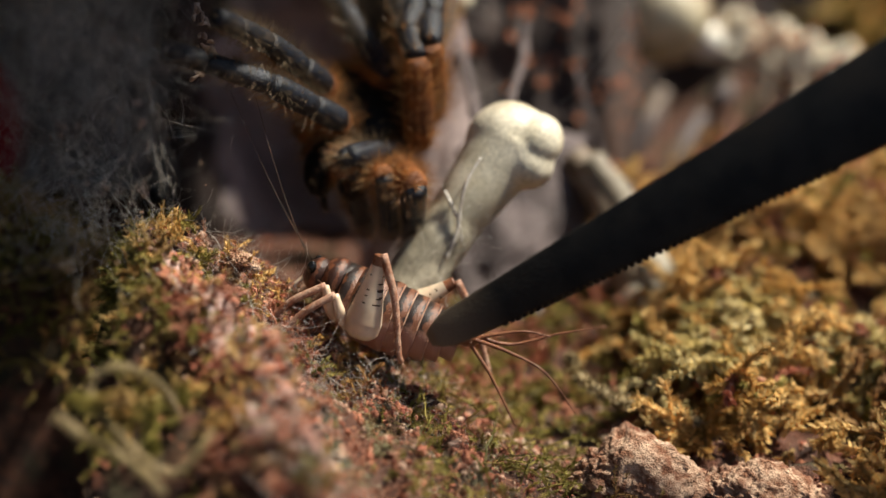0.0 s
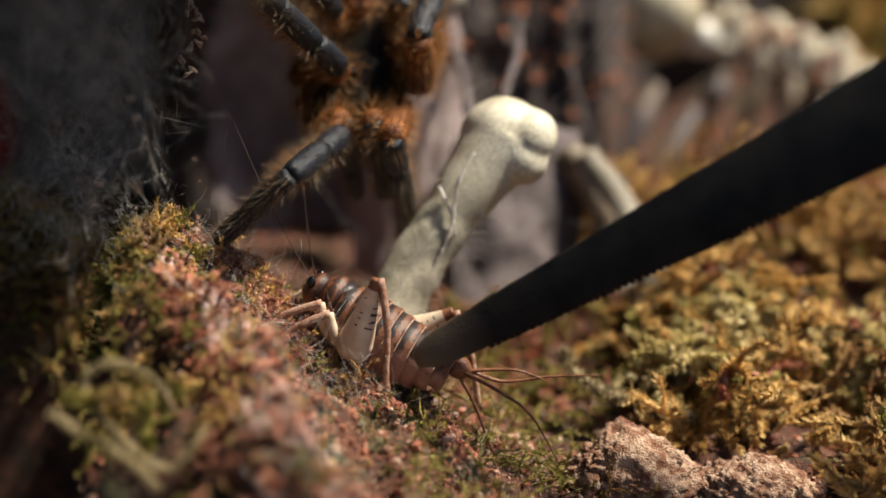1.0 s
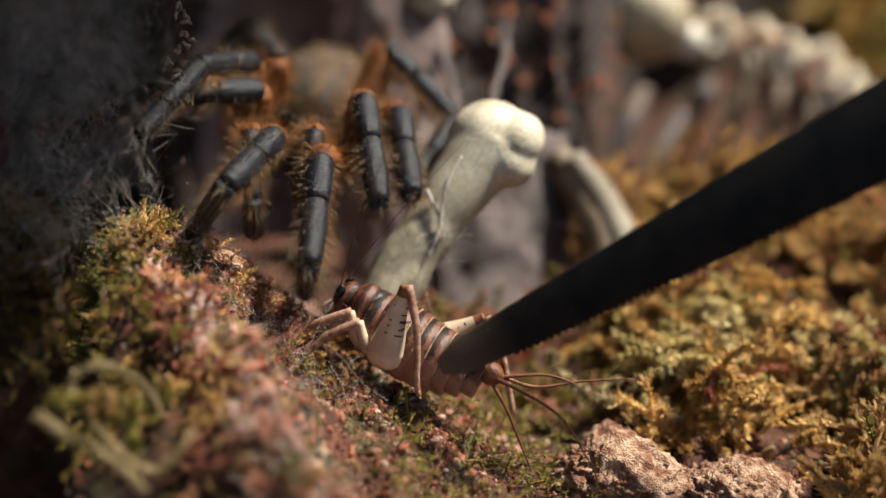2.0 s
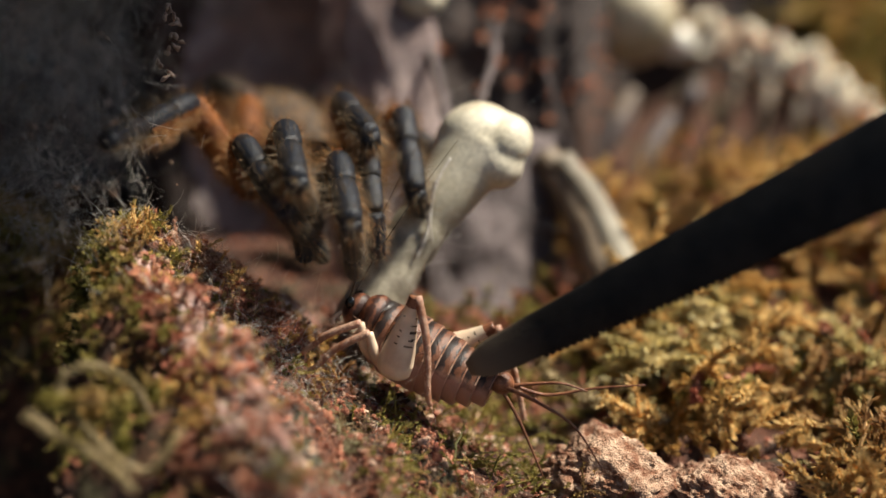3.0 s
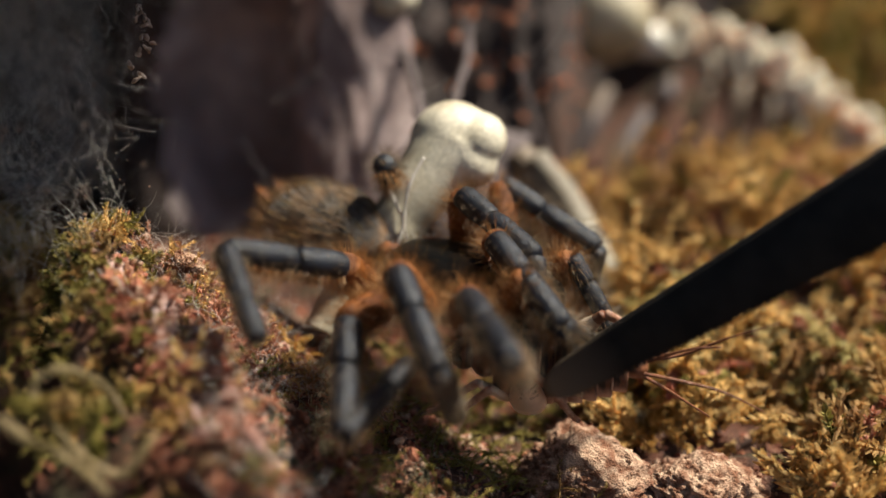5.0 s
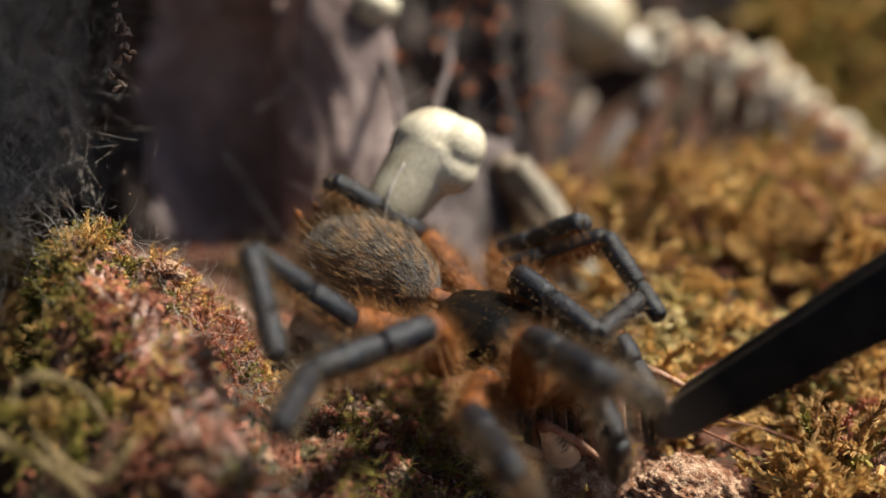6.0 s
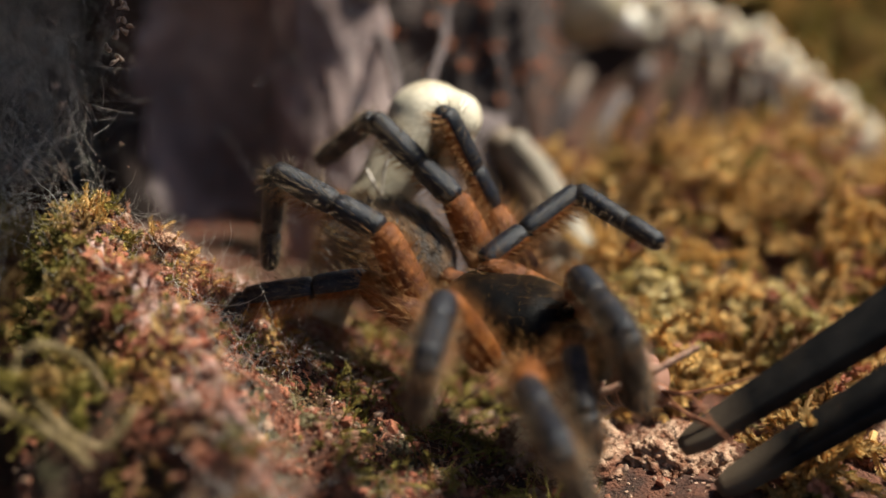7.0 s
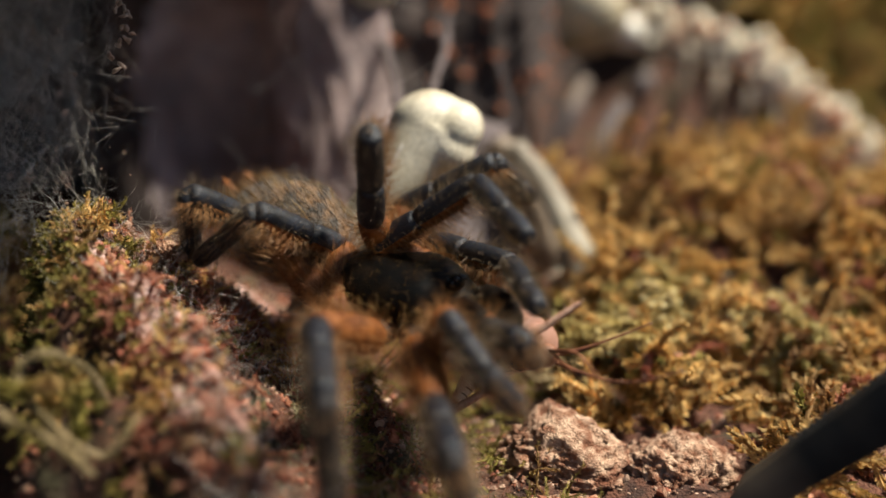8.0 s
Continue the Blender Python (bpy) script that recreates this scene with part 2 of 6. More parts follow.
def lump(bm, centre, size, turn=(0, 0, 0), rough=0.0, grain=1.0, segs=20, rings=12, slot=0, seed=0.0, shape=None):
    """An uneven ellipsoid with half axes size (mm)."""
    made = bmesh.ops.create_uvsphere(bm, u_segments=segs, v_segments=rings, radius=1.0)["verts"]
    m = Matrix.Translation(Vector(centre) * MM) @ Euler([radians(a) for a in turn]).to_matrix().to_4x4()
    for v in made:
        p = v.co.copy()
        if shape:
            p = shape(p)
        q = Vector((p.x * size[0], p.y * size[1], p.z * size[2]))
        if rough:
            q *= 1 + rough * noise.fractal(q / grain + Vector((seed, seed * 1.7, 3)), 0.9, 2.0, 3)
        v.co = m @ (q * MM)
    for f in {f for v in made for f in v.link_faces}:
        f.material_index = slot
    return made


def add_hairs(bm, count, length, slot, seed, width=0.05, lean=(0, 0.5, 0), keep=None, spread=0.5):
    """Fine hairs that stand on the faces built so far, leaning along lean."""
    rng = random.Random(seed)
    bm.normal_update()
    faces = [f for f in bm.faces if keep is None or keep(f)]
    if not faces:
        return
    weights = [f.calc_area() for f in faces]
    for f in rng.choices(faces, weights, k=count):
        vs = [v.co for v in f.verts]
        ws = [rng.random() for _ in vs]
        p = sum((v * w for v, w in zip(vs, ws)), Vector()) / sum(ws)
        d = f.normal + Vector(lean) + Vector((rng.uniform(-1, 1), rng.uniform(-1, 1), rng.uniform(-1, 1))) * spread
        d.normalize()
        s = d.orthogonal().normalized()
        s.rotate(Matrix.Rotation(rng.uniform(0, 3.14), 3, d))
        ln = rng.uniform(*length) * MM
        bend = Vector(lean) * ln * 0.25
        w = width * MM * 0.5
        a, b = bm.verts.new(p - s * w), bm.verts.new(p + s * w)
        c, e = bm.verts.new(p + d * ln * 0.55 + s * w * 0.8), bm.verts.new(p + d * ln * 0.55 - s * w * 0.8)
        t = bm.verts.new(p + d * ln + bend)
        bm.faces.new((a, b, c, e)).material_index = slot
        bm.faces.new((e, c, t)).material_index = slot


def rocky(x, y, z, scale, octaves=4):
    return noise.fractal(Vector((x / scale, y / scale, z / scale)), 0.9, 2.1, octaves)


def step(a, b, v):
    s = min(1.0, max(0.0, (v - a) / (b - a)))
    return s * s * (3 - 2 * s)


def ramp(v, knots):
    """Smooth steps between knots (at, value)."""
    for (a, p), (b, q) in zip(knots, knots[1:]):
        if v <= b:
            return p + (q - p) * step(a, b, v)
    return knots[-1][1]


# ---- ground ----
RIDGE = [(-60, -6), (-40.5, -5), (-37.2, 17), (-32.5, 25.5), (-28, 24.5), (-24, 21.5), (-18, 16), (-9, 9.5), (-2, 5.5), (5, 1), (13, -3)]
FACE = [(80, 0.12), (97, 0.26), (104, 0.63), (114, 0.86), (124, 1.0)]


CREST = [(82, 5), (90, 12), (98, 16.5), (105, 19), (113, 21.5), (121, 22)]
EDGE = [(82, -6.0), (90, -8.5), (98, -11.5), (105, -14.5), (113, -19.0), (121, -25.0)]


def edge(y):
    """Where the mound's spur drops off to its right."""
    return float(np.interp(y, [a for a, _ in EDGE], [b for _, b in EDGE]))


def spur(x, y):
    """A crumbling spur of the mound that runs forwards, steep on its right side."""
    d = x - edge(y) + 2.2 * rocky(x, y, 21, 7)
    top = float(np.interp(y, [a for a, _ in CREST], [b for _, b in CREST]))
    side = top * (1 - step(-0.8, 3.6, d)) if d > -0.8 else top - 0.42 * min(-0.8 - d, 4.5) - 1.0 * max(0.0, -5.3 - d)
    return side * step(80, 88, y) * (1 - step(114, 122, y)) * step(-40, -33, x - 0.21 * (124 - min(y, 124)))


def height(x, y):
    """The ground's height (mm)."""
    back = step(143, 166, y)
    z = ramp(x - 0.21 * (124 - min(y, 124)) + 1.5 * rocky(x, y, 2, 8), RIDGE) * ramp(y + 3.0 * rocky(x, y, 7, 8), FACE) * (1 - 0.3 * step(127, 141, y)) * (1 - back) + back * 4
    if 80 < y < 122 and -42 < x < 4:
        z = max(z, spur(x, y))
    z -= 5 * math.exp(-((x + 27.5) / 4.0) ** 2 - ((y - 100.0) / 4.0) ** 2)
    # an added pit left of the mound, deep enough to lie in its shadow
    z -= 30 * step(-38.5, -44, x - 0.21 * (124 - min(y, 124))) * (1 - step(134, 146, y))
    z += 22 * math.exp(-((x + 57) / 15) ** 2 - ((y - 152) / 9) ** 2)
    right = step(16, 44, x)
    z += right * (0.5 + 3.5 * step(132, 180, y) + 24 * step(235, 262, y) * step(40, 90, x))
    hump = step(-42, -36, x) * (1 - step(-2, 8, x)) * (1 - step(134, 142, y))
    z += hump * 2.4 * rocky(x, y, 11, 6.5) - hump * 6.5 * max(0.0, noise.noise(Vector((x / 3.8, y / 3.8, 3.3))))
    z += 1.0 * rocky(x, y, 0, 9) + 0.45 * rocky(x, y, 5, 2.5) + right * 3.2 * rocky(x, y, 9, 16)
    return z


GX, GY, STEP = (-112, 132), (-60, 268), 0.9
nx, ny = int((GX[1] - GX[0]) / STEP), int((GY[1] - GY[0]) / STEP)
ground_pts = np.array([(GX[0] + i * STEP, GY[0] + j * STEP, height(GX[0] + i * STEP, GY[0] + j * STEP)) for j in range(ny) for i in range(nx)])
grid = np.arange(nx * ny).reshape(ny, nx)
quads = np.stack([grid[:-1, :-1], grid[:-1, 1:], grid[1:, 1:], grid[1:, :-1]], -1).reshape(-1, 4)
tagged(new("ground", raw_mesh("ground", ground_pts, quads, SOIL, smooth=True)), "uneven reddish brown soil with a mound and hollow", "soil", kind="structure")


def scatter_crumbs(name, label, count, where, size, mats, seed):
    """Crumbs of soil lying on the ground, one mesh of small uneven stones."""
    rng = np.random.default_rng(seed)
    ico = bmesh.new()
    bmesh.ops.create_icosphere(ico, subdivisions=1, radius=1.0)
    base = np.array([v.co for v in ico.verts])
    tri = np.array([[v.index for v in f.verts] for f in ico.faces])
    ico.free()
    verts, faces, n = [], [], 0
    for _ in range(count):
        x, y, lift = where(rng)
        r = size[0] * (size[1] / size[0]) ** (rng.random() ** 2.2)
        q = base * (1 + rng.uniform(-0.38, 0.38, (len(base), 1))) * rng.uniform(0.6, 1.15, 3) * r
        a = rng.uniform(0, 6.28)
        q = q @ np.array([[math.cos(a), -math.sin(a), 0], [math.sin(a), math.cos(a), 0], [0, 0, 1]])
        verts.append(q + (x, y, height(x, y) + lift + r * 0.25))
        faces.append(tri + n)
        n += len(base)
    return tagged(new(name, raw_mesh(name, np.concatenate(verts), np.concatenate(faces), mats)), label, "soil", kind="stuff")


def on_slope(rng):
    return (rng.normal(-7, 11), rng.uniform(96, 146), 0)


def anywhere(rng):
    return (rng.uniform(-60, 75), rng.uniform(88, 200), 0)


def near_chip(rng):
    return (rng.normal(16, 14), rng.normal(122, 9), 0)


scatter_crumbs("soil_crumbs", "reddish brown crumbs of soil on the mound", 4600, on_slope, (0.08, 0.6), CRUMB, 1)
scatter_crumbs("soil_crumbs", "loose red-brown soil crumbs on the ground", 4500, anywhere, (0.15, 0.9), CRUMB, 2)
scatter_crumbs("soil_crumbs", "pale dusty crumbs of soil on the mound", 1300, on_slope, (0.08, 0.42), DUST, 3)
def ledge(rng):
    return (rng.uniform(-30, -8), rng.uniform(128, 150), 0)


def on_spur(rng):
    y = 94 + 30 * rng.random() ** 0.7
    return (rng.normal(edge(y) - 1.8, 2.4), y, rng.uniform(0.2, 1.6))


scatter_crumbs("soil_crumbs", "rust-red crumbs caked on the mound's spur", 480, on_spur, (0.15, 0.8), CRUMB, 7)
scatter_crumbs("soil_crumbs", "pale pink crumbs caked on the mound's spur", 220, on_spur, (0.12, 0.6), DUST, 8)
scatter_crumbs("soil_crumbs", "larger rust-red clods on the mound's spur", 70, on_spur, (0.6, 1.7), CRUMB, 9)
scatter_crumbs("soil_crumbs", "pale pinkish crumbs on the soil ledge", 1500, ledge, (0.12, 0.6), DUST, 6)
scatter_crumbs("soil_crumbs", "fine pale crumbs beside the bark chips", 900, near_chip, (0.12, 0.6), DUST, 4)


# ---- moss ----
def moss(name, label, count, where, length, thick, leaf, mats, seed, droop=0.6, leaves=10, slope=0.4, sides=3, wide=0.2):
    """A bed of moss: curved stems, each set with small leaves all along."""
    rng = np.random.default_rng(seed)
    verts, faces, n = [], [], 0
    K = 6
    for _ in range(count):
        x, y, lift = where(rng)
        p = np.array((x, y, height(x, y) + lift))
        d = np.array((rng.normal(0, slope), rng.normal(-0.15, slope), 1.0))
        d /= np.linalg.norm(d)
        ln = rng.uniform(*length)
        turn = rng.normal(0, 1, 3) * droop
        line = [p]
        for _k in range(K - 1):
            d = d + turn / K * 2 + rng.normal(0, 0.18, 3) + np.array((0, 0, -droop * 0.22))
            d /= np.linalg.norm(d)
            line.append(line[-1] + d * ln / (K - 1))
        line = np.array(line)
        a0 = rng.uniform(0, 6.28)
        side = np.array((math.cos(a0), math.sin(a0), 0))
        t = np.gradient(line, axis=0)
        t /= np.linalg.norm(t, axis=1)[:, None]
        s = np.cross(t, side)
        s /= np.linalg.norm(s, axis=1)[:, None] + 1e-9
        w = np.cross(t, s)
        r = thick * np.linspace(1, 0.45, K)[:, None] * rng.uniform(0.7, 1.3)
        ring = np.stack([line + s * r * math.cos(a) + w * r * math.sin(a) for a in np.arange(sides) * 6.2832 / sides], 1)
        verts.append(ring.reshape(-1, 3))
        for k in range(K - 1):
            for j in range(sides):
                faces.append((n + sides * k + j, n + sides * k + (j + 1) % sides, n + sides * (k + 1) + (j + 1) % sides, n + sides * (k + 1) + j))
        n += sides * K
        m = rng.integers(max(2, leaves - 3), leaves + 4) * 3
        at = rng.uniform(0.08, 1.0, m) * (K - 1)
        i = np.minimum(at.astype(int), K - 2)
        f = (at - i)[:, None]
        c = line[i] * (1 - f) + line[i + 1] * f
        ang = rng.uniform(0, 6.28, m)[:, None]
        out = s[i] * np.cos(ang) + w[i] * np.sin(ang)
        d1 = out * 0.8 + t[i] * rng.uniform(0.3, 1.1, (m, 1))
        d1 /= np.linalg.norm(d1, axis=1)[:, None]
        d2 = np.cross(d1, t[i])
        d2 /= np.linalg.norm(d2, axis=1)[:, None] + 1e-9
        ll = leaf * rng.uniform(0.6, 1.3, (m, 1))
        quad = np.stack([c, c + d1 * ll * 0.5 + d2 * ll * wide, c + d1 * ll + t[i] * ll * 0.2, c + d1 * ll * 0.5 - d2 * ll * wide], 1)
        verts.append(quad.reshape(-1, 3))
        base = n + 4 * np.arange(m)
        faces.extend(np.stack([base, base + 1, base + 2, base + 3], 1).tolist())
        n += 4 * m
    return tagged(new(name, raw_mesh(name, np.concatenate(verts), np.array(faces), mats)), label, "moss", kind="stuff")


def thin_front(rng, y):
    """Fewer shoots low on the mound's front."""
    return rng.random() < 0.28 + 0.72 * step(100, 117, y)


def patchy(rng, draw, seed, least):
    """A place drawn until it falls in one of the moss's patches."""
    for _ in range(40):
        x, y = draw()
        if noise.noise(Vector((x / 4.0, y / 5.0, seed))) > least and thin_front(rng, y) and math.hypot(x + 27.5, y - 99.5) > 5.0:
            break
    return x, y


def mound_clumps():
    """Tufts on the mound as (x, y, radius), sorted into green, straw and red ones; dark gaps stay between them."""
    rng = random.Random(77)
    kinds = {"green": [], "straw": [], "red": []}
    for _ in range(230):
        y = rng.uniform(86, 132)
        left = -36.5 + 0.21 * (124 - min(y, 124))
        right = edge(y) + 2.0 if y < 119 else -9.0
        u = rng.random()
        x = left + (right - left) * u
        if math.hypot(x + 27.5, y - 99.5) < 4.5 or rng.random() > 0.2 + 0.8 * step(98, 114, y):
            continue
        odds = rng.random()
        kind = ("green" if odds < 0.72 else "straw") if u < 0.42 else ("red" if odds < 0.62 else "straw" if odds < 0.85 else "green")
        kinds[kind].append((x, y, rng.uniform(1.0, 2.3)))
    return kinds


MOUND_CLUMPS = mound_clumps()


def in_clumps(kind):
    def where(rng):
        x, y, r = MOUND_CLUMPS[kind][rng.integers(len(MOUND_CLUMPS[kind]))]
        u, v = rng.normal(0, 0.42, 2)
        return (x + u * r, y + v * r, max(0.0, 1 - u * u - v * v) * r * 0.9 - 0.9)
    return where


def red_place(rng):
    def draw():
        y = rng.uniform(92, 134)
        return rng.normal(edge(y) - 0.5, 3.2) if y < 119 else rng.normal(-20, 6), y
    return draw


def mound_red(rng):
    return (*patchy(rng, red_place(rng), 9.5, -0.2), -0.4)


def slope_tufts(rng):
    return (*patchy(rng, lambda: (rng.normal(-6, 6), rng.uniform(100, 138)), 3.5, 0.05), -0.3)


def hollow_moss(rng):
    return (rng.uniform(-70, -40), rng.uniform(143, 164), 0)


def foot_moss(rng):
    return (rng.uniform(-4, 22), rng.uniform(104, 142), 0)


CLUMPS = [(random.Random(k).uniform(26, 108), random.Random(k + 900).uniform(104, 196), random.Random(k + 300).uniform(3.0, 9.5)) for k in range(135)]


def field(rng):
    x, y, r = CLUMPS[rng.integers(len(CLUMPS))]
    r *= 0.55 + 0.45 * step(116, 134, y)
    u, v = rng.normal(0, 0.44, 2)
    x, y = x + u * r, y + v * r
    if math.hypot((x - 23) / 9.5, (y - 117) / 12) < 1 or math.hypot((x - 33) / 8.5, (y - 114) / 11) < 1:
        y += 24.0
    return (x, y, max(0.0, 1 - (u * u + v * v)) * r * 1.35 - 2.0)


def bone_foot(rng):
    return (rng.uniform(0, 32), rng.uniform(136, 168), -0.3)


def cushions(spots, spread):
    """Places on small cushions that swell above the moss: (x, y, top)."""
    def where(rng):
        x, y, top = spots[rng.integers(len(spots))]
        u, v = rng.normal(0, 0.5, 2)
        x, y = x + u * spread, y + v * spread
        return (x, y, top - height(x, y) - 2.2 - 2.0 * min(2.0, u * u + v * v))
    return where


PALE_CUSHIONS = [(29, 136, 9), (32, 138, 9), (36, 143, 10), (39.5, 146, 12), (33, 146, 10), (51, 141, 9.5), (62, 152, 9.5), (55, 137, 8)]


def far_bank(rng):
    return (rng.uniform(84, 128), rng.uniform(232, 266), 0)


moss("mound_moss", "yellow-green feathery moss on the soil mound", 1100, in_clumps("green"), (1.2, 3.2), 0.16, 0.48, MOSS, 11, leaves=14)
moss("mound_moss", "pale straw moss tips on the soil mound", 650, in_clumps("straw"), (1.2, 3.2), 0.16, 0.48, STRAW, 18, leaves=13)
moss("mound_moss", "dry rust-coloured tufts along the mound's spur", 800, in_clumps("red"), (1.0, 2.8), 0.2, 0.5, REDMOSS, 28, droop=1.0, leaves=13)
moss("mound_moss", "dry reddish brown moss matted with silk", 650, mound_red, (1.2, 3.6), 0.16, 0.5, REDMOSS, 12, droop=1.0, leaves=12)
moss("slope_moss", "small dark green tufts on the soil slope", 170, slope_tufts, (1.0, 3.0), 0.14, 0.45, MOSS, 20, droop=1.1, slope=0.9, leaves=12)
moss("slope_moss", "matted brown plant fibres on the soil slope", 1500, on_slope, (1.2, 4.0), 0.055, 0.3, REDMOSS, 21, droop=1.6, slope=1.4, leaves=3)
moss("hollow_moss", "dark green moss in the shaded hollow", 700, hollow_moss, (3.0, 6.0), 0.16, 0.6, MOSS, 13)
moss("foot_moss", "thin green and straw moss at the mound's foot", 420, foot_moss, (2.0, 6.0), 0.14, 0.5, MOSS, 14, droop=1.2, slope=0.8)
moss("straw_moss", "dry golden sphagnum moss covering the ground", 2500, field, (4.0, 11.0), 0.42, 1.1, STRAW, 15, droop=1.6, slope=0.9, leaves=28, sides=5, wide=0.24)
moss("straw_moss", "olive green tufts among the golden moss", 270, field, (4.0, 9.0), 0.4, 1.0, MOSS, 16, droop=1.5, slope=0.9, leaves=24, sides=5, wide=0.26)
moss("straw_moss", "brown withered moss among the golden moss", 600, field, (3.0, 9.0), 0.45, 1.0, REDMOSS, 19, droop=1.5, slope=0.9, leaves=20, sides=5, wide=0.3)
moss("straw_moss", "pale green cushions in the golden moss", 260, cushions(PALE_CUSHIONS, 3.6), (2.5, 6.0), 0.4, 1.0, PALEMOSS, 31, droop=1.5, slope=0.9, leaves=24, sides=5, wide=0.3)
moss("bank_moss", "olive moss on the bank behind the skeleton", 600, far_bank, (6.0, 14.0), 0.6, 1.5, MOSS, 17, droop=1.1, slope=0.8)
moss("bank_moss", "golden brown moss on the bank behind the skeleton", 420, far_bank, (6.0, 14.0), 0.6, 1.5, STRAW, 22, droop=1.1, slope=0.8)


TUFTS = [(random.Random(k + 40).gauss(-5, 8), random.Random(k + 140).uniform(102, 138), random.Random(k + 240).uniform(0.7, 1.9)) for k in range(34)]


def tufts(rng):
    x, y, r = TUFTS[rng.integers(len(TUFTS))]
    return (x + rng.normal(0, 0.6) * r, y + rng.normal(0, 0.6) * r, -0.1)


moss("slope_lichen", "pale grey-green lichen tufts on the soil slope", 1500, tufts, (0.6, 1.8), 0.05, 0.22, LICHEN, 23, droop=1.2, slope=1.0, leaves=5)
moss("slope_lichen", "rust-red threadlike growth on the soil slope", 1100, on_slope, (0.5, 1.6), 0.07, 0.25, REDMOSS, 24, droop=1.5, slope=1.3, leaves=5)
moss("foot_moss", "brown withered moss about the bone's foot", 420, bone_foot, (2.0, 6.0), 0.3, 0.8, REDMOSS, 25, droop=1.5, slope=0.9, leaves=18)
moss("foot_moss", "olive moss about the bone's foot", 380, bone_foot, (2.0, 6.5), 0.3, 0.8, MOSS, 26, droop=1.4, slope=0.9, leaves=18)
# Paler shoots added to brighten the hollow by colour.
moss("hollow_moss", "pale straw tips added to lighten the shaded hollow", 380, hollow_moss, (3.0, 6.0), 0.16, 0.6, STRAW, 27)


def frond(label, pts, radius, mats, leaf, seed, category="moss"):
    """A single long moss shoot: a stem through pts, densely set with scale leaves."""
    rng = random.Random(seed)
    line = smooth_line(pts, 8)
    bm = bmesh.new()
    r = [radius * (0.75 + 0.35 * rng.random()) * (1 if i < len(line) - 3 else 0.6) for i in range(len(line))]
    tube(bm, line, r, 8)
    bm.normal_update()
    add_hairs(bm, len(line) * 14, (leaf * 0.5, leaf), 0, seed, width=leaf * 0.45, lean=(0, 0, 0.1), spread=0.5)
    return thing("moss_shoot", bm, mats, label, category, "moss shoots")


frond("curled straw-coloured moss shoot in a loop on the mound",
      [(-24.6, 103.5, 14.7), (-25.7, 102.3, 18.4), (-28.1, 101.6, 20.5), (-30.2, 101.2, 20.8), (-31.8, 100.8, 19.5), (-31.2, 99.7, 17.6), (-28.8, 98.1, 15.6), (-26.0, 96.8, 13.6), (-23.5, 96.4, 12.8), (-22.0, 96.8, 14.3), (-20.6, 98.5, 15.8)], 0.34, FROND, 0.4, 1)
frond("thick straw-coloured moss shoot lying on the mound", [(-34.0, 97.3, 18.0), (-31.4, 96.2, 16.5), (-28.8, 95.3, 15.7), (-26.2, 94.4, 14.1), (-24.0, 93.4, 12.5)], 0.42, FROND, 0.45, 2)
frond("bright green moss shoot among straw stems", [(-33.1, 98.1, 19.1), (-31.2, 98.8, 18.3), (-29.5, 99.2, 18.5), (-27.9, 99.5, 18.7)], 0.4, MOSS, 0.9, 3)
frond("green upright moss shoot inside the loop", [(-26.6, 100.1, 12.5), (-26.8, 100.8, 15.8), (-26.4, 101.2, 18.0)], 0.35, MOSS, 1.0, 4)
frond("long knobbly straw-green moss shoot by the bark chip",
      [(15.8, 138.6, 6.4), (16.4, 136.6, 4.4), (18.4, 133.8, 3.9), (20.6, 132.6, 3.0), (23.3, 132.1, 2.5), (26.8, 131.0, 1.8), (30.3, 129.7, 1.4)], 0.6, FROND, 0.8, 5)

# ---- walls and burrow ----
def wall_depth(x, z):
    """How far back the soil wall stands (mm): a burrow runs into it."""
    y = 192 + 26 * step(-40, -58, x) + 70 * step(26, 48, x) + 8 * step(10, -20, z - 20)
    e = math.hypot((x + 23) / 19.0, (z - 24) / 23.0)
    y += 20 * (1 - step(0.3, 1.3, e + 0.22 * rocky(x, z, 8, 14)))
    y -= 3.4 * abs(noise.noise(Vector((x / 6.5, z / 34.0, 6.3)))) + 1.0 * abs(noise.noise(Vector((x / 2.6, z / 16.0, 1.3))))
    y -= 3 * math.exp(-((e - 1.2) / 0.25) ** 2)
    y += 0.32 * (z - 18) * step(-60, -30, x)
    y += 2.2 * rocky(x, z, 2, 12) + 0.7 * rocky(x, z, 4, 3)
    return y


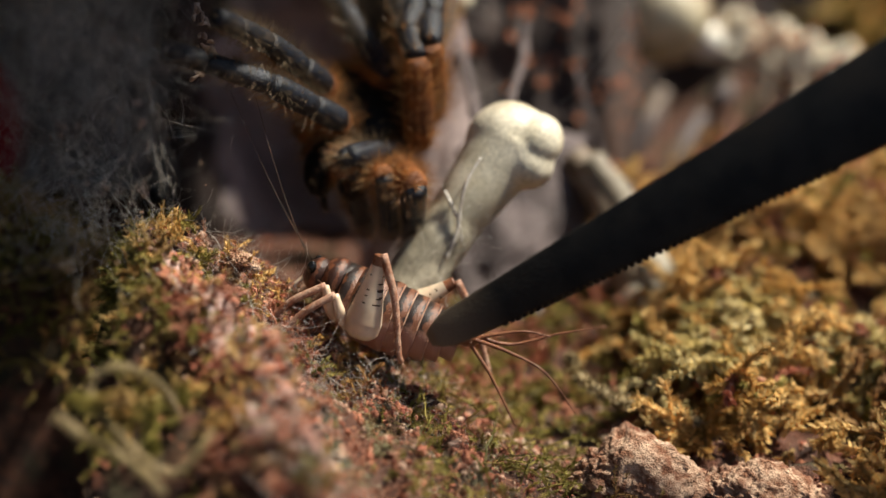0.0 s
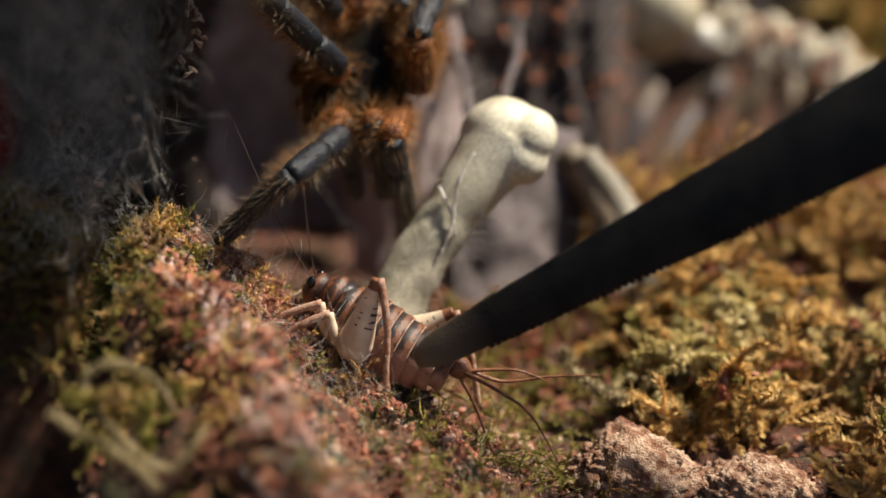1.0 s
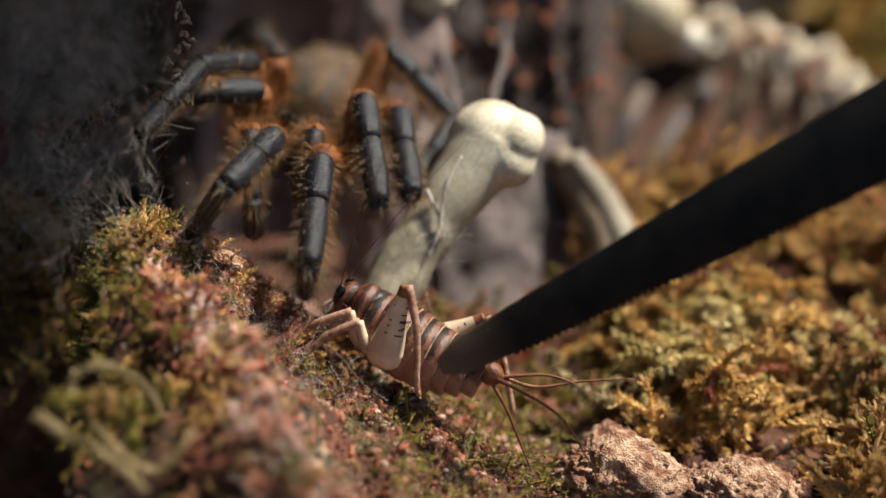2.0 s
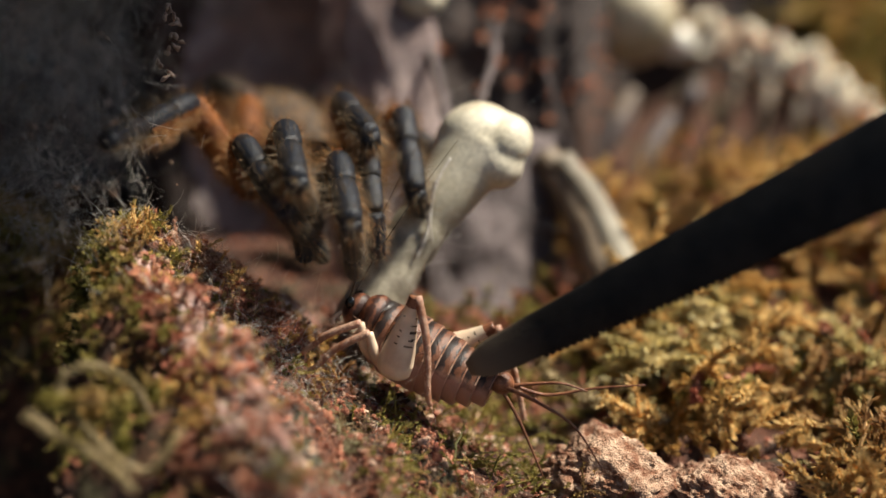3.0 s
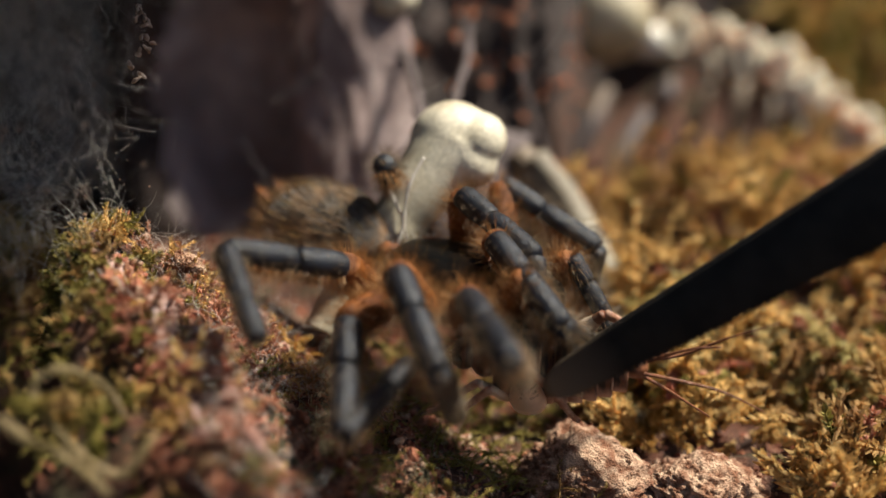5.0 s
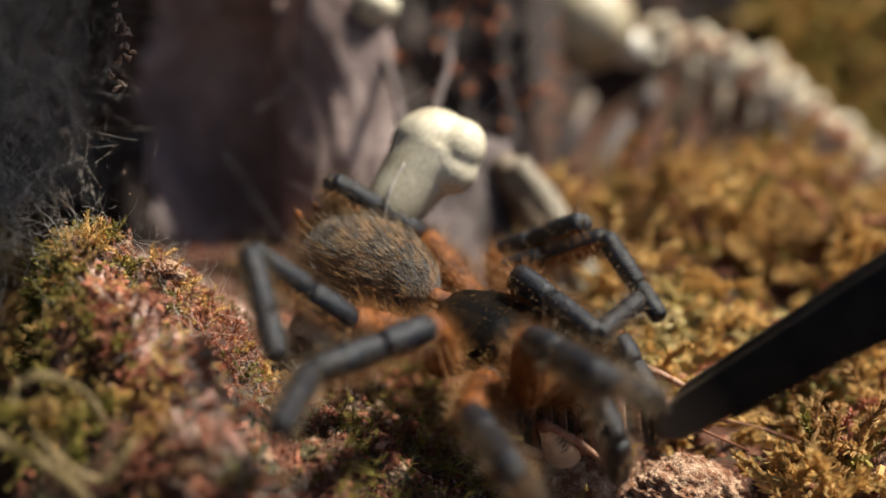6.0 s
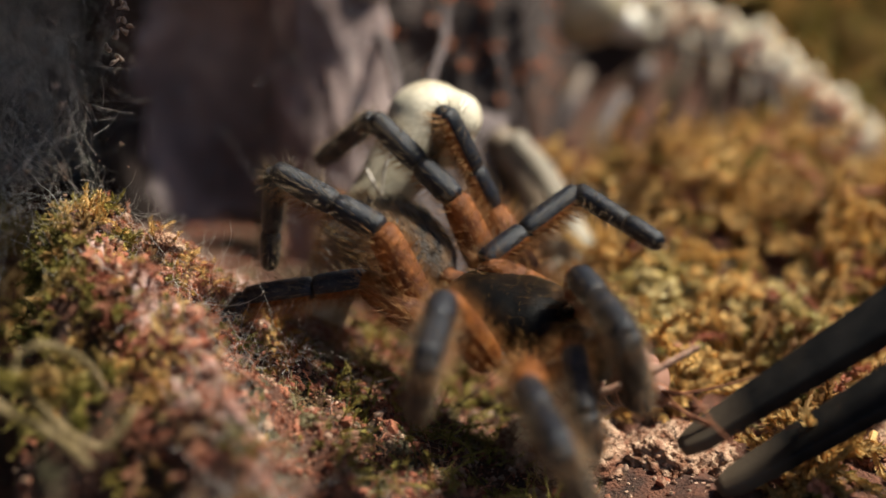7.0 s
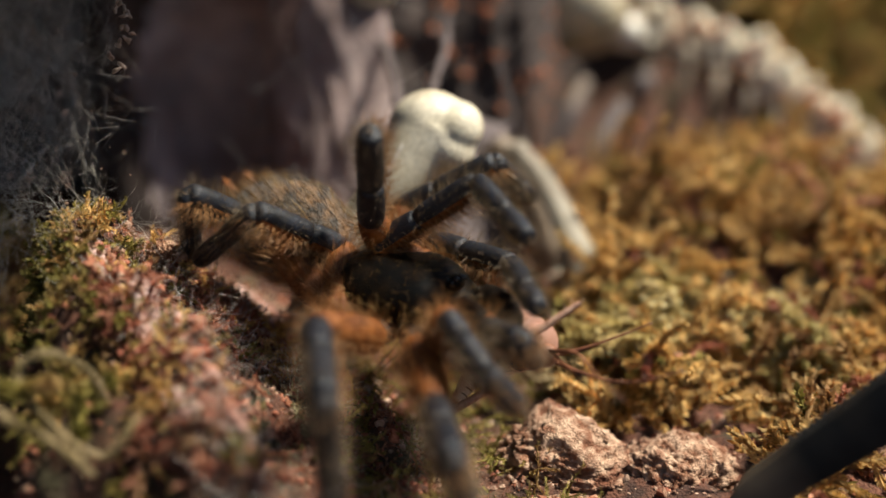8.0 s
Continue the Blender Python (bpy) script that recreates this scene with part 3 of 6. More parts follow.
def build_wall():
    xs, zs = np.arange(-112, 133, 1.3), np.arange(-12, 120, 1.3)
    pts = np.array([(x, wall_depth(x, z), z) for z in zs for x in xs])
    g = np.arange(len(pts)).reshape(len(zs), len(xs))
    q = np.stack([g[:-1, :-1], g[:-1, 1:], g[1:, 1:], g[1:, :-1]], -1).reshape(-1, 4)
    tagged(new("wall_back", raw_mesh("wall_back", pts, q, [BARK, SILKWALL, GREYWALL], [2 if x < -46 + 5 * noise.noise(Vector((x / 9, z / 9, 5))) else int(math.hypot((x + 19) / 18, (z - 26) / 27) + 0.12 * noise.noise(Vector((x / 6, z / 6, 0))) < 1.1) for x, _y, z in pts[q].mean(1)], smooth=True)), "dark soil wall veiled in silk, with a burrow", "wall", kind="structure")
    for name, lo, hi in (("wall_left", (-118, 20, -12), (-112, 275, 120)), ("wall_right", (132, 20, -12), (138, 275, 45)), ("wall_rear", (-118, 275, -12), (138, 281, 120))):
        bm = bmesh.new()
        bmesh.ops.create_cube(bm, size=1.0)
        for v in bm.verts:
            v.co = Vector([(a + b) / 2 + c * (b - a) for a, b, c in zip(lo, hi, v.co)]) * MM
        tagged(new(name, mesh_of(bm, name, WALLDARK, False)), "dark terrarium wall", "wall", kind="structure")
    # an unseen roof above the burrow, added to keep the sun off the left
    bm = bmesh.new()
    xs, ys = np.arange(-112, -5, 3.0), np.arange(60, 276, 6.0)
    for s, lift in ((0, 74), (1, 80)):
        rows = []
        for y in ys:
            rows.append([bm.verts.new(Vector((x + 5 * step(140, 160, y) * (x + 112) / 107, y, lift + 3 * rocky(x, y, s, 20))) * MM) for x in xs])
        for a, b in zip(rows, rows[1:]):
            for k in range(len(xs) - 1):
                bm.faces.new((a[k], a[k + 1], b[k + 1], b[k]) if s else (a[k], b[k], b[k + 1], a[k + 1]))
    tagged(new("shade_ceiling", mesh_of(bm, "shade_ceiling", WALLDARK)), "unseen dark roof added to shade the hollow and burrow", "roof", kind="structure")
    # an unseen slab above the front, added to darken the lower left
    bm = bmesh.new()
    bmesh.ops.create_cube(bm, size=1.0)
    for v in bm.verts:
        v.co = Vector((-59 + v.co.x * 108, 52 + v.co.y * 74, 90 + v.co.z * 4)) * MM
    bmesh.ops.bevel(bm, geom=bm.edges, offset=0.0008, segments=2, affect="EDGES")
    tagged(new("shade_lid", mesh_of(bm, "shade_lid", WALLDARK)), "unseen dark slab added to shade the left front", "lid", kind="structure")


build_wall()


def red_crumbs():
    rng = np.random.default_rng(5)
    ico = bmesh.new()
    bmesh.ops.create_icosphere(ico, subdivisions=1, radius=1.0)
    base = np.array([v.co for v in ico.verts])
    tri = np.array([[v.index for v in f.verts] for f in ico.faces])
    ico.free()
    verts, faces, n = [], [], 0
    for _ in range(100):
        x, z = rng.uniform(-6, 40), rng.uniform(10, 52)
        r = rng.uniform(0.25, 0.85)
        q = base * (1 + rng.uniform(-0.3, 0.3, (len(base), 1))) * r
        verts.append(q + (x, wall_depth(x, z) - r * 0.4, z))
        faces.append(tri + n)
        n += len(base)
    tagged(new("wall_crumbs", raw_mesh("wall_crumbs", np.concatenate(verts), np.concatenate(faces), REDCRUMB)), "orange-red soil crumbs stuck in the silk", "soil", kind="stuff")


red_crumbs()


def silk_sheet(name, label, corner, a, b, bulge, seed, mats=SILKSHEET, n=26):
    """A thin curved sheet of silk from corner along a and b."""
    bm = bmesh.new()
    o, a, b = Vector(corner), Vector(a), Vector(b)
    nrm = a.cross(b).normalized()
    rows = []
    for j in range(n):
        row = []
        for i in range(n):
            u, v = i / (n - 1), j / (n - 1)
            p = o + a * u + b * v + nrm * (bulge * math.sin(math.pi * u) * (0.5 + 0.5 * v) + 1.3 * rocky(u * 4, v * 4, seed, 1.0))
            p += a * (0.06 * rocky(v * 5, seed, 0, 1.0)) + b * (0.06 * rocky(u * 5, seed, 3, 1.0))
            row.append(bm.verts.new(p * MM))
        rows.append(row)
    for r, s in zip(rows, rows[1:]):
        for k in range(n - 1):
            bm.faces.new((r[k], r[k + 1], s[k + 1], s[k]))
    ob = thing(name, bm, mats, label, "web")
    solid = ob.modifiers.new("thickness", "SOLIDIFY")
    solid.thickness = 0.0002
    return ob


silk_sheet("silk_sheet", "grey-pink silk sheet lining the burrow's mouth", (-13, 172, 2), (18, -5, 4), (-2, 21, 42), 4, 1, PINKSILK)
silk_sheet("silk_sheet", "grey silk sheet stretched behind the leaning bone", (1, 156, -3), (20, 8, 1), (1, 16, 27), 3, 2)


def silk_film(label, xs, ys, lift, keep):
    """A torn film of silk that clings to the ground wherever keep(x, y) holds."""
    bm = bmesh.new()
    rows = [[bm.verts.new(Vector((x, y, height(x, y) + lift + 0.5 * noise.noise(Vector((x / 3, y / 3, 4))))) * MM) for x in xs] for y in ys]
    for j in range(len(ys) - 1):
        for i in range(len(xs) - 1):
            if keep(xs[i], ys[j]):
                bm.faces.new((rows[j][i], rows[j][i + 1], rows[j + 1][i + 1], rows[j + 1][i]))
    bmesh.ops.delete(bm, geom=[v for v in bm.verts if not v.link_faces], context="VERTS")
    film = thing("silk_sheet", bm, LEDGESILK, label, "web", kind="stuff")
    film.modifiers.new("thickness", "SOLIDIFY").thickness = 0.00015


def on_ledge(x, y):
    return math.hypot((x + 20) / 9.5, (y - 136) / 8.5) + 0.55 * rocky(x, y, 3, 4) < 0.95


def on_edge(x, y):
    return abs(x - edge(y) + 2.2) < 3.4 and rocky(x, y, 8, 3.2) > 0.12


silk_film("pale pink torn silk film clinging to the soil ledge", np.arange(-32, -8, 0.7), np.arange(125, 147, 0.7), 0.5, on_ledge)
silk_film("torn pinkish silk film draped over the mound's spur", np.arange(-33, -3, 0.45), np.arange(93, 123, 0.45), 1.7, on_edge)


def silk_strands(name, label, count, where, length, radius, seed, sag=0.3, mats=SILK):
    """Fine silk threads, many in one mesh."""
    rng = np.random.default_rng(seed)
    verts, faces, n = [], [], 0
    for _ in range(count):
        p = np.array(where(rng))
        d = rng.normal(0, 1, 3) * (1, 0.5, 1.3)
        d /= np.linalg.norm(d)
        ln = length[0] * (length[1] / length[0]) ** rng.random()
        K = 6
        line = [p]
        for _k in range(K):
            d = d + rng.normal(0, sag, 3)
            d /= np.linalg.norm(d)
            line.append(line[-1] + d * ln / K)
        line = np.array(line)
        t = np.gradient(line, axis=0)
        s = np.cross(t, (0.3, 1, 0.2))
        s /= np.linalg.norm(s, axis=1)[:, None] + 1e-9
        w = np.cross(t, s)
        w /= np.linalg.norm(w, axis=1)[:, None] + 1e-9
        r = radius * rng.uniform(0.5, 1.4)
        ring = np.stack([line + (s * math.cos(a) + w * math.sin(a)) * r for a in (0, 2.09, 4.19)], 1).reshape(-1, 3)
        verts.append(ring)
        for k in range(K):
            for j in range(3):
                faces.append((n + 3 * k + j, n + 3 * k + (j + 1) % 3, n + 3 * k + 3 + (j + 1) % 3, n + 3 * k + 3 + j))
        n += len(ring)
    return tagged(new(name, raw_mesh(name, np.concatenate(verts), np.array(faces), mats)), label, "web", kind="stuff")


def veil(rng):
    z = rng.uniform(27, 62)
    return (rng.normal(-37, 4.5) + (z - 40) * 0.12, rng.normal(121, 4), z)


def spur_top(rng):
    y = rng.uniform(88, 120)
    x = rng.normal(edge(y), 2.2)
    return (x, y, height(x, y) + rng.uniform(0.2, 1.6))


def mound_top(rng):
    x, y = rng.uniform(-34, -8), rng.uniform(112, 136)
    return (x, y, height(x, y) + rng.uniform(0.3, 2.2))


def burrow_rim(rng):
    a = rng.uniform(0, 6.28)
    return (-23 + 19 * math.cos(a) + rng.normal(0, 2), rng.uniform(165, 188), 26 + 22 * math.sin(a) + rng.normal(0, 2))


def left_wall(rng):
    x, z = rng.uniform(-105, -42), rng.uniform(18, 62)
    return (x, wall_depth(x, z) - rng.uniform(0.5, 24), z)


def bone_veil(rng):
    return (rng.uniform(-2, 16), rng.uniform(142, 175), rng.uniform(10, 46))


silk_strands("silk_veil", "fine grey silk veil hanging beside the burrow", 1500, veil, (2.0, 11.0), 0.014, 21, 0.16, VEIL)
silk_strands("mound_silk", "fine silk threads laid over the mound", 420, mound_top, (2.0, 9.0), 0.013, 22, 0.3, VEIL)
silk_strands("spur_silk", "pink-white silk fibres matted over the mound's edge", 650, spur_top, (1.5, 7.0), 0.022, 27, 0.35, VEIL)
silk_strands("wall_silk", "tangled grey cobweb on the shaded wall", 1300, left_wall, (3.0, 18.0), 0.045, 28, 0.16, VEIL)
silk_strands("burrow_silk", "grey silk threads round the burrow mouth", 70, burrow_rim, (5.0, 22.0), 0.02, 23, 0.12)
def on_shaft(rng):
    s, a = rng.uniform(-0.1, 0.95), rng.uniform(2.2, 5.2)
    lo, hi = Vector((-2.4, 138.0, 14.0)), Vector((9.8, 147.0, 32.3))
    p = lo + (hi - lo) * s
    return (p.x - 3.3 * abs(math.sin(a)) * 0.8, p.y - 3.2 + 1.2 * math.cos(a), p.z + 1.6 * math.cos(a))


def ledge_top(rng):
    x, y = rng.uniform(-26, 0), rng.uniform(118, 140)
    return (x, y, height(x, y) + rng.uniform(0.2, 2.5))


def slope_top(rng):
    x, y = rng.normal(-6, 8), rng.uniform(100, 136)
    return (x, y, height(x, y) + rng.uniform(0.1, 1.0))


silk_strands("shaft_silk", "grey silk film wound on the bone's shaft", 220, on_shaft, (1.5, 6.0), 0.016, 25, 0.25, VEIL)
silk_strands("ledge_silk", "white silk threads stretched from the mound to the bone", 420, ledge_top, (2.0, 10.0), 0.013, 29, 0.15, VEIL)
silk_strands("slope_silk", "pale silk fibres matted on the soil slope", 130, slope_top, (1.0, 5.0), 0.012, 26, 0.5, VEIL)
silk_strands("bone_silk", "silk threads strung about the leaning bone", 40, bone_veil, (6.0, 20.0), 0.025, 24, 0.1)


def veil_specks():
    """Dust and crumbs hanging in the veil."""
    rng = np.random.default_rng(31)
    ico = bmesh.new()
    bmesh.ops.create_icosphere(ico, subdivisions=1, radius=1.0)
    base = np.array([v.co for v in ico.verts])
    tri = np.array([[v.index for v in f.verts] for f in ico.faces])
    ico.free()
    verts, faces = [], []
    for k in range(260):
        p = np.array(veil(rng)) + rng.normal(0, 4, 3) * (1, 2, 0.4)
        r = 0.05 * 4.5 ** (rng.random() ** 2)
        verts.append(base * (1 + rng.uniform(-0.4, 0.4, (len(base), 1))) * rng.uniform(0.5, 1.2, 3) * r + p)
        faces.append(tri + k * len(base))
    tagged(new("veil_specks", raw_mesh("veil_specks", np.concatenate(verts), np.concatenate(faces), DUST)), "pale specks of dust caught in the silk veil", "dust", kind="stuff")


veil_specks()


def silk_cord(label, pts, radius, seed, mats=SILKSHEET):
    bm = bmesh.new()
    rng = random.Random(seed)
    line = smooth_line(pts, 7)
    tube(bm, line, [radius * rng.uniform(0.6, 1.4) for _ in line], 6)
    return thing("silk_thread", bm, mats, label, "web", "silk threads")


silk_cord("pale silk cord forking above the bone", [(0.5, 187, 40), (2.4, 182, 36.5), (4.0, 172, 33), (4.6, 160, 30)], 0.75, 1)
silk_cord("pale silk cord running down to the bone", [(12.5, 187, 40), (11.6, 178, 36), (9.6, 166, 34), (8.6, 154, 34)], 0.6, 2)
silk_cord("thin dusty silk cord beside the far bone", [(20, 184, 34), (23.4, 178, 24), (26.4, 172, 16), (28.6, 168, 10)], 0.35, 3)
silk_cord("silk cord crossing the bone's shaft", [(4.4, 139.4, 31.0), (2.6, 138.0, 28.0), (2.0, 137.4, 25.0), (1.6, 136.9, 22.5), (0.4, 136.3, 19.6)], 0.2, 4, VEIL)
silk_cord("silk cord crossing the bone's neck", [(0.2, 139.4, 27.0), (1.2, 137.9, 25.2), (1.9, 137.3, 23.4), (2.2, 137.2, 21.4)], 0.17, 5, VEIL)


def hanging_debris():
    """Scraps of soil and dry leaf caught in the veil."""
    spots = [((-36.8, 115.8, 39.5), 0.8), ((-29.4, 116.3, 40.2), 0.6), ((-29.2, 116.1, 42.0), 0.5), ((-26.3, 134, 47.6), 1.3), ((-27.6, 133.8, 42.4), 1.5), ((-25.8, 134.2, 44.9), 1.1),
             ((-33.8, 117.5, 33.4), 0.55), ((-35.4, 117.0, 33.8), 0.5), ((-26.8, 134.0, 49.6), 1.0), ((-32.0, 118.0, 48.0), 0.5)]
    for k, (p, r) in enumerate(spots):
        bm = bmesh.new()
        for j in range(4):
            o = Vector((noise.noise(Vector((k, j, 1.5))), noise.noise(Vector((k, j, 4.5))), 1.6 * noise.noise(Vector((k, j, 8.5))))) * r * 1.1
            lump(bm, Vector(p) + o, (r * 0.34, r * 0.14, r * (0.22 + 0.05 * j)), (50 * j, 20 * k + 65 * j, 40 * k), 1.0, r * 0.3, 12, 9, seed=k + j)
        thing("silk_scrap", bm, SCRAP, "scrap of pale debris caught in the silk veil", "debris", "scraps in the veil")


hanging_debris()

bm = bmesh.new()
lump(bm, (-80, 205, 21), (8, 7, 13), rough=0.06, grain=9)
thing("red_pot", bm, REDWALL, "dull red plastic pot standing in the shade", "pot")


# ---- bones ----
def bone_thing():
    """A leaning toy thigh bone with a knobbed head."""
    bone = holder("bone_ornament", "cream knobbed bone ornament leaning on the soil, shaft dusty grey", "bone", at=(0, 0, 0))
    bm = bmesh.new()
    pts = smooth_line([(-6.6, 135.6, 9.8), (-5.0, 136.9, 13.0), (-2.8, 138.7, 17.0), (0.5, 140.6, 21.5), (3.0, 142.1, 24.9), (4.6, 143.0, 26.8)], 6)
    tube(bm, pts, list(np.interp(np.linspace(0, 1, len(pts)), [0, .3, .6, .85, 1.0], [4.0, 3.6, 3.4, 3.6, 3.2])), 26)
    for v in bm.verts:
        q = v.co / MM
        v.co += Vector((noise.noise(q / 2.2), noise.noise(q / 2.2 + Vector((9, 0, 0))), noise.noise(q / 2.2 + Vector((0, 9, 0))))) * 0.22 * MM
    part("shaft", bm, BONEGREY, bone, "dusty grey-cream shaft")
    bm = bmesh.new()
    tube(bm, smooth_line([(-0.6, 140.0, 20.0), (1.6, 141.2, 23.0), (3.4, 142.3, 25.3), (5.6, 143.7, 28.1), (8.0, 145.1, 31.2)], 5), list(np.interp(np.linspace(0, 1, 21), [0, .25, .45, .7, 1], [2.7, 3.35, 3.8, 4.3, 5.0])), 24)
    lump(bm, (8.0, 145.4, 31.4), (5.3, 4.9, 5.1), rough=0.03, grain=4, seed=1, segs=32, rings=20)
    lump(bm, (11.2, 144.4, 32.0), (3.5, 4.0, 3.4), (0, 30, 0), rough=0.03, grain=3, seed=4, segs=28, rings=18)
    lump(bm, (10.0, 143.6, 29.5), (3.7, 3.8, 3.3), (0, 40, 0), rough=0.03, grain=3, seed=6, segs=28, rings=18)
    lump(bm, (7.2, 142.8, 31.4), (2.6, 2.6, 2.3), rough=0.05, grain=3, seed=7, segs=24, rings=14)
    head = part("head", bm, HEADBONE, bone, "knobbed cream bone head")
    fuse = head.modifiers.new("fuse", "REMESH")
    fuse.mode, fuse.voxel_size, fuse.use_smooth_shade = "VOXEL", 0.00032, True
    soft = head.modifiers.new("soft", "SMOOTH")
    soft.factor, soft.iterations = 0.5, 14


bone_thing()


def bone_dirt():
    """Red crumbs caught along the bone's dusty side."""
    rng = random.Random(8)
    lo, hi = Vector((-2.4, 138.0, 14.0)), Vector((9.8, 147.0, 32.3))
    bm = bmesh.new()
    for k in range(90):
        s = rng.uniform(-0.1, 0.75)
        p = lo + (hi - lo) * s + Vector((-2.9 + rng.gauss(0, 0.5), -1.0 + rng.gauss(0, 0.7), 1.6 + rng.gauss(0, 0.6)))
        r = rng.uniform(0.12, 0.42)
        lump(bm, p, (r, r * 0.8, r * 0.9), (rng.random() * 90, 0, 0), 0.5, r, 7, 5, seed=k)
    thing("bone_crumbs", bm, CRUMB, "red-brown crumbs stuck to the bone's dusty side", "soil", kind="stuff")


bone_dirt()


def far_bone():
    """A worn bone that leans in the moss, split by a groove along its length."""
    bone = holder("bone_ornament", "dull cream bone ornament standing in the moss", "bone")
    # The brown tube behind shows as a dark edge: shading done by colour.
    for dx, dy, r, m, label in ((1.3, -0.6, 2.5, BONEDULL, "pale worn side of the shaft"), (-1.1, 1.6, 3.0, SHADEBONE, "brown side of the shaft, edge shading put into the colour")):
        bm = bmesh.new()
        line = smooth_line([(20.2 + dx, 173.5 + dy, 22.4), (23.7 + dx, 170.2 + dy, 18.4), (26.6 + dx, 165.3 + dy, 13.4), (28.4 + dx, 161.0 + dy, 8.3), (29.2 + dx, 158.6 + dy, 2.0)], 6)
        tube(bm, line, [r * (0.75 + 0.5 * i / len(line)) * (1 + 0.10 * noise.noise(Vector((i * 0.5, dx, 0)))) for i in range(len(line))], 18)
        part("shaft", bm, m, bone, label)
    bm = bmesh.new()
    lump(bm, (30.6, 158.4, 4.6), (3.2, 3.0, 5.0), (0, 10, 0), 0.1, 3, seed=3)
    lump(bm, (26.6, 159.4, 4.0), (2.8, 2.8, 4.6), (0, 10, 0), 0.1, 3, seed=5)
    part("foot", bm, BONEGREY, bone, "dull cream knobbed end")


far_bone()


def skeleton():
    """A toy skeleton lying on its side: skull, spine and ribs."""
    sk = holder("skeleton_ornament", "cream toy skeleton with spine and ribs half sunk in moss", "ornament")
    bm = bmesh.new()
    lump(bm, (40.5, 227, 36.5), (9.0, 9.5, 9.0), rough=0.04, grain=8, segs=32, rings=20)
    part("skull", bm, SKULL, sk, "smooth dull cream skull")
    spine = smooth_line([(49, 230.5, 31.2), (58.6, 230.5, 31.0), (68.2, 229.5, 27.8), (76.8, 228.2, 23.5), (84.2, 226.4, 17.4), (91.7, 224.4, 11.3), (99, 221.7, 3.2)], 3)
    bm = bmesh.new()
    # a whiter ball at the neck: the highlight is put into its colour
    lump(bm, (49, 227.5, 31.8), (3.5, 3.4, 3.5), rough=0.04, grain=3)
    part("neck_joint", bm, NECK, sk, "glossy neck joint whitened as a painted highlight")
    rng = random.Random(3)
    for k, p in enumerate(spine[1:]):
        s = rng.uniform(1.15, 1.75)
        p = p + Vector((rng.uniform(-0.7, 0.7), rng.uniform(-1, 1), rng.uniform(-1.1, 0.8)))
        bm = bmesh.new()
        if k % 2:
            lump(bm, p, (3.1 * s, 3.4, 3.3 * s), (0, 25, 0), 0.22, 2.5, seed=k * 3.1, segs=18, rings=12)
            lump(bm, p + Vector((0.9, -1.4, 2.6 * s)), (1.5, 1.9, 2.1), (0, 25, 0), 0.2, 1.5, seed=k, segs=12, rings=8)
            lump(bm, p + Vector((-1.1, -2.6, -2.0)), (1.4, 1.7, 1.9), (0, 25, 0), 0.2, 1.5, seed=k + 7, segs=12, rings=8)
            part("vertebra", bm, BONE, sk)
        else:
            # lower, darker lumps paint the shaded gaps between the vertebrae
            lump(bm, p + Vector((0, 0.6, -0.6)), (1.8 * s, 2.3, 2.2), (0, 25, 0), 0.14, 2.0, seed=k * 3.1, segs=14, rings=9)
            part("disc", bm, BONEDULL, sk, "dull brown disc, the shaded gap between vertebrae put into its colour")
    for k, p in enumerate(spine[2::2]):
        top = p + Vector((-0.8, -1.5, -3.5))
        ln = max(0.3, min(0.95, (p.z - 4) / 24))
        line = smooth_line([top, top + Vector((-1.2, -3.5, -4.0 * ln)), top + Vector((-2.6, -5.0, -9.0 * ln)), top + Vector((-5.0, -4.5, -15.0 * ln)), top + Vector((-8.0, -2.5, -20 * ln))], 5)
        bm = bmesh.new()
        tube(bm, line, [1.5 - 0.03 * i + rng.uniform(-0.1, 0.1) for i in range(len(line))], 12, 0.8)
        # ribs in the darkened tan: shade below the spine is in the colour
        part("rib", bm, SHADEBONE, sk)
    # arm bones darker still, with the shade under the skull painted in
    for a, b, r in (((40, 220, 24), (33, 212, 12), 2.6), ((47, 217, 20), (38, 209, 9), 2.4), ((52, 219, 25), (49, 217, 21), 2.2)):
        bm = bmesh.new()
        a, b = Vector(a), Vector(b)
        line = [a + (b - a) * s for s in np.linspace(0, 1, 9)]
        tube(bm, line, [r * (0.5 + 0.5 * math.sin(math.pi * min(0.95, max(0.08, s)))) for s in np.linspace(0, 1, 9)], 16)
        part("arm_bone", bm, BONEDARK, sk, "mauve-grey arm bone with shade put into its colour")


skeleton()


def spine_crumbs():
    """Red crumbs lodged between the vertebrae."""
    rng = random.Random(12)
    spine = smooth_line([(58.6, 229, 32.6), (68.2, 228, 30.4), (76.8, 226.6, 26), (84.2, 225, 20), (91.7, 223, 13.8)], 5)
    bm = bmesh.new()
    for k in range(46):
        p = rng.choice(spine) + Vector((rng.gauss(0, 1.4), rng.gauss(-2.2, 0.6), rng.gauss(0, 1.8)))
        r = rng.uniform(0.4, 1.0)
        lump(bm, p, (r, r * 0.8, r * 0.8), (rng.random() * 90, 0, 0), 0.5, r, 7, 5, seed=k)
    thing("spine_crumbs", bm, REDCRUMB, "orange-red soil crumbs lodged along the spine", "soil", kind="stuff")


spine_crumbs()

bm = bmesh.new()
lump(bm, (1.0, 186, 44.5), (3.6, 3.4, 3.0), rough=0.15, grain=3)
thing("bone_fragment", bm, BONE, "cream bone fragment stuck in the silky wall", "bone")


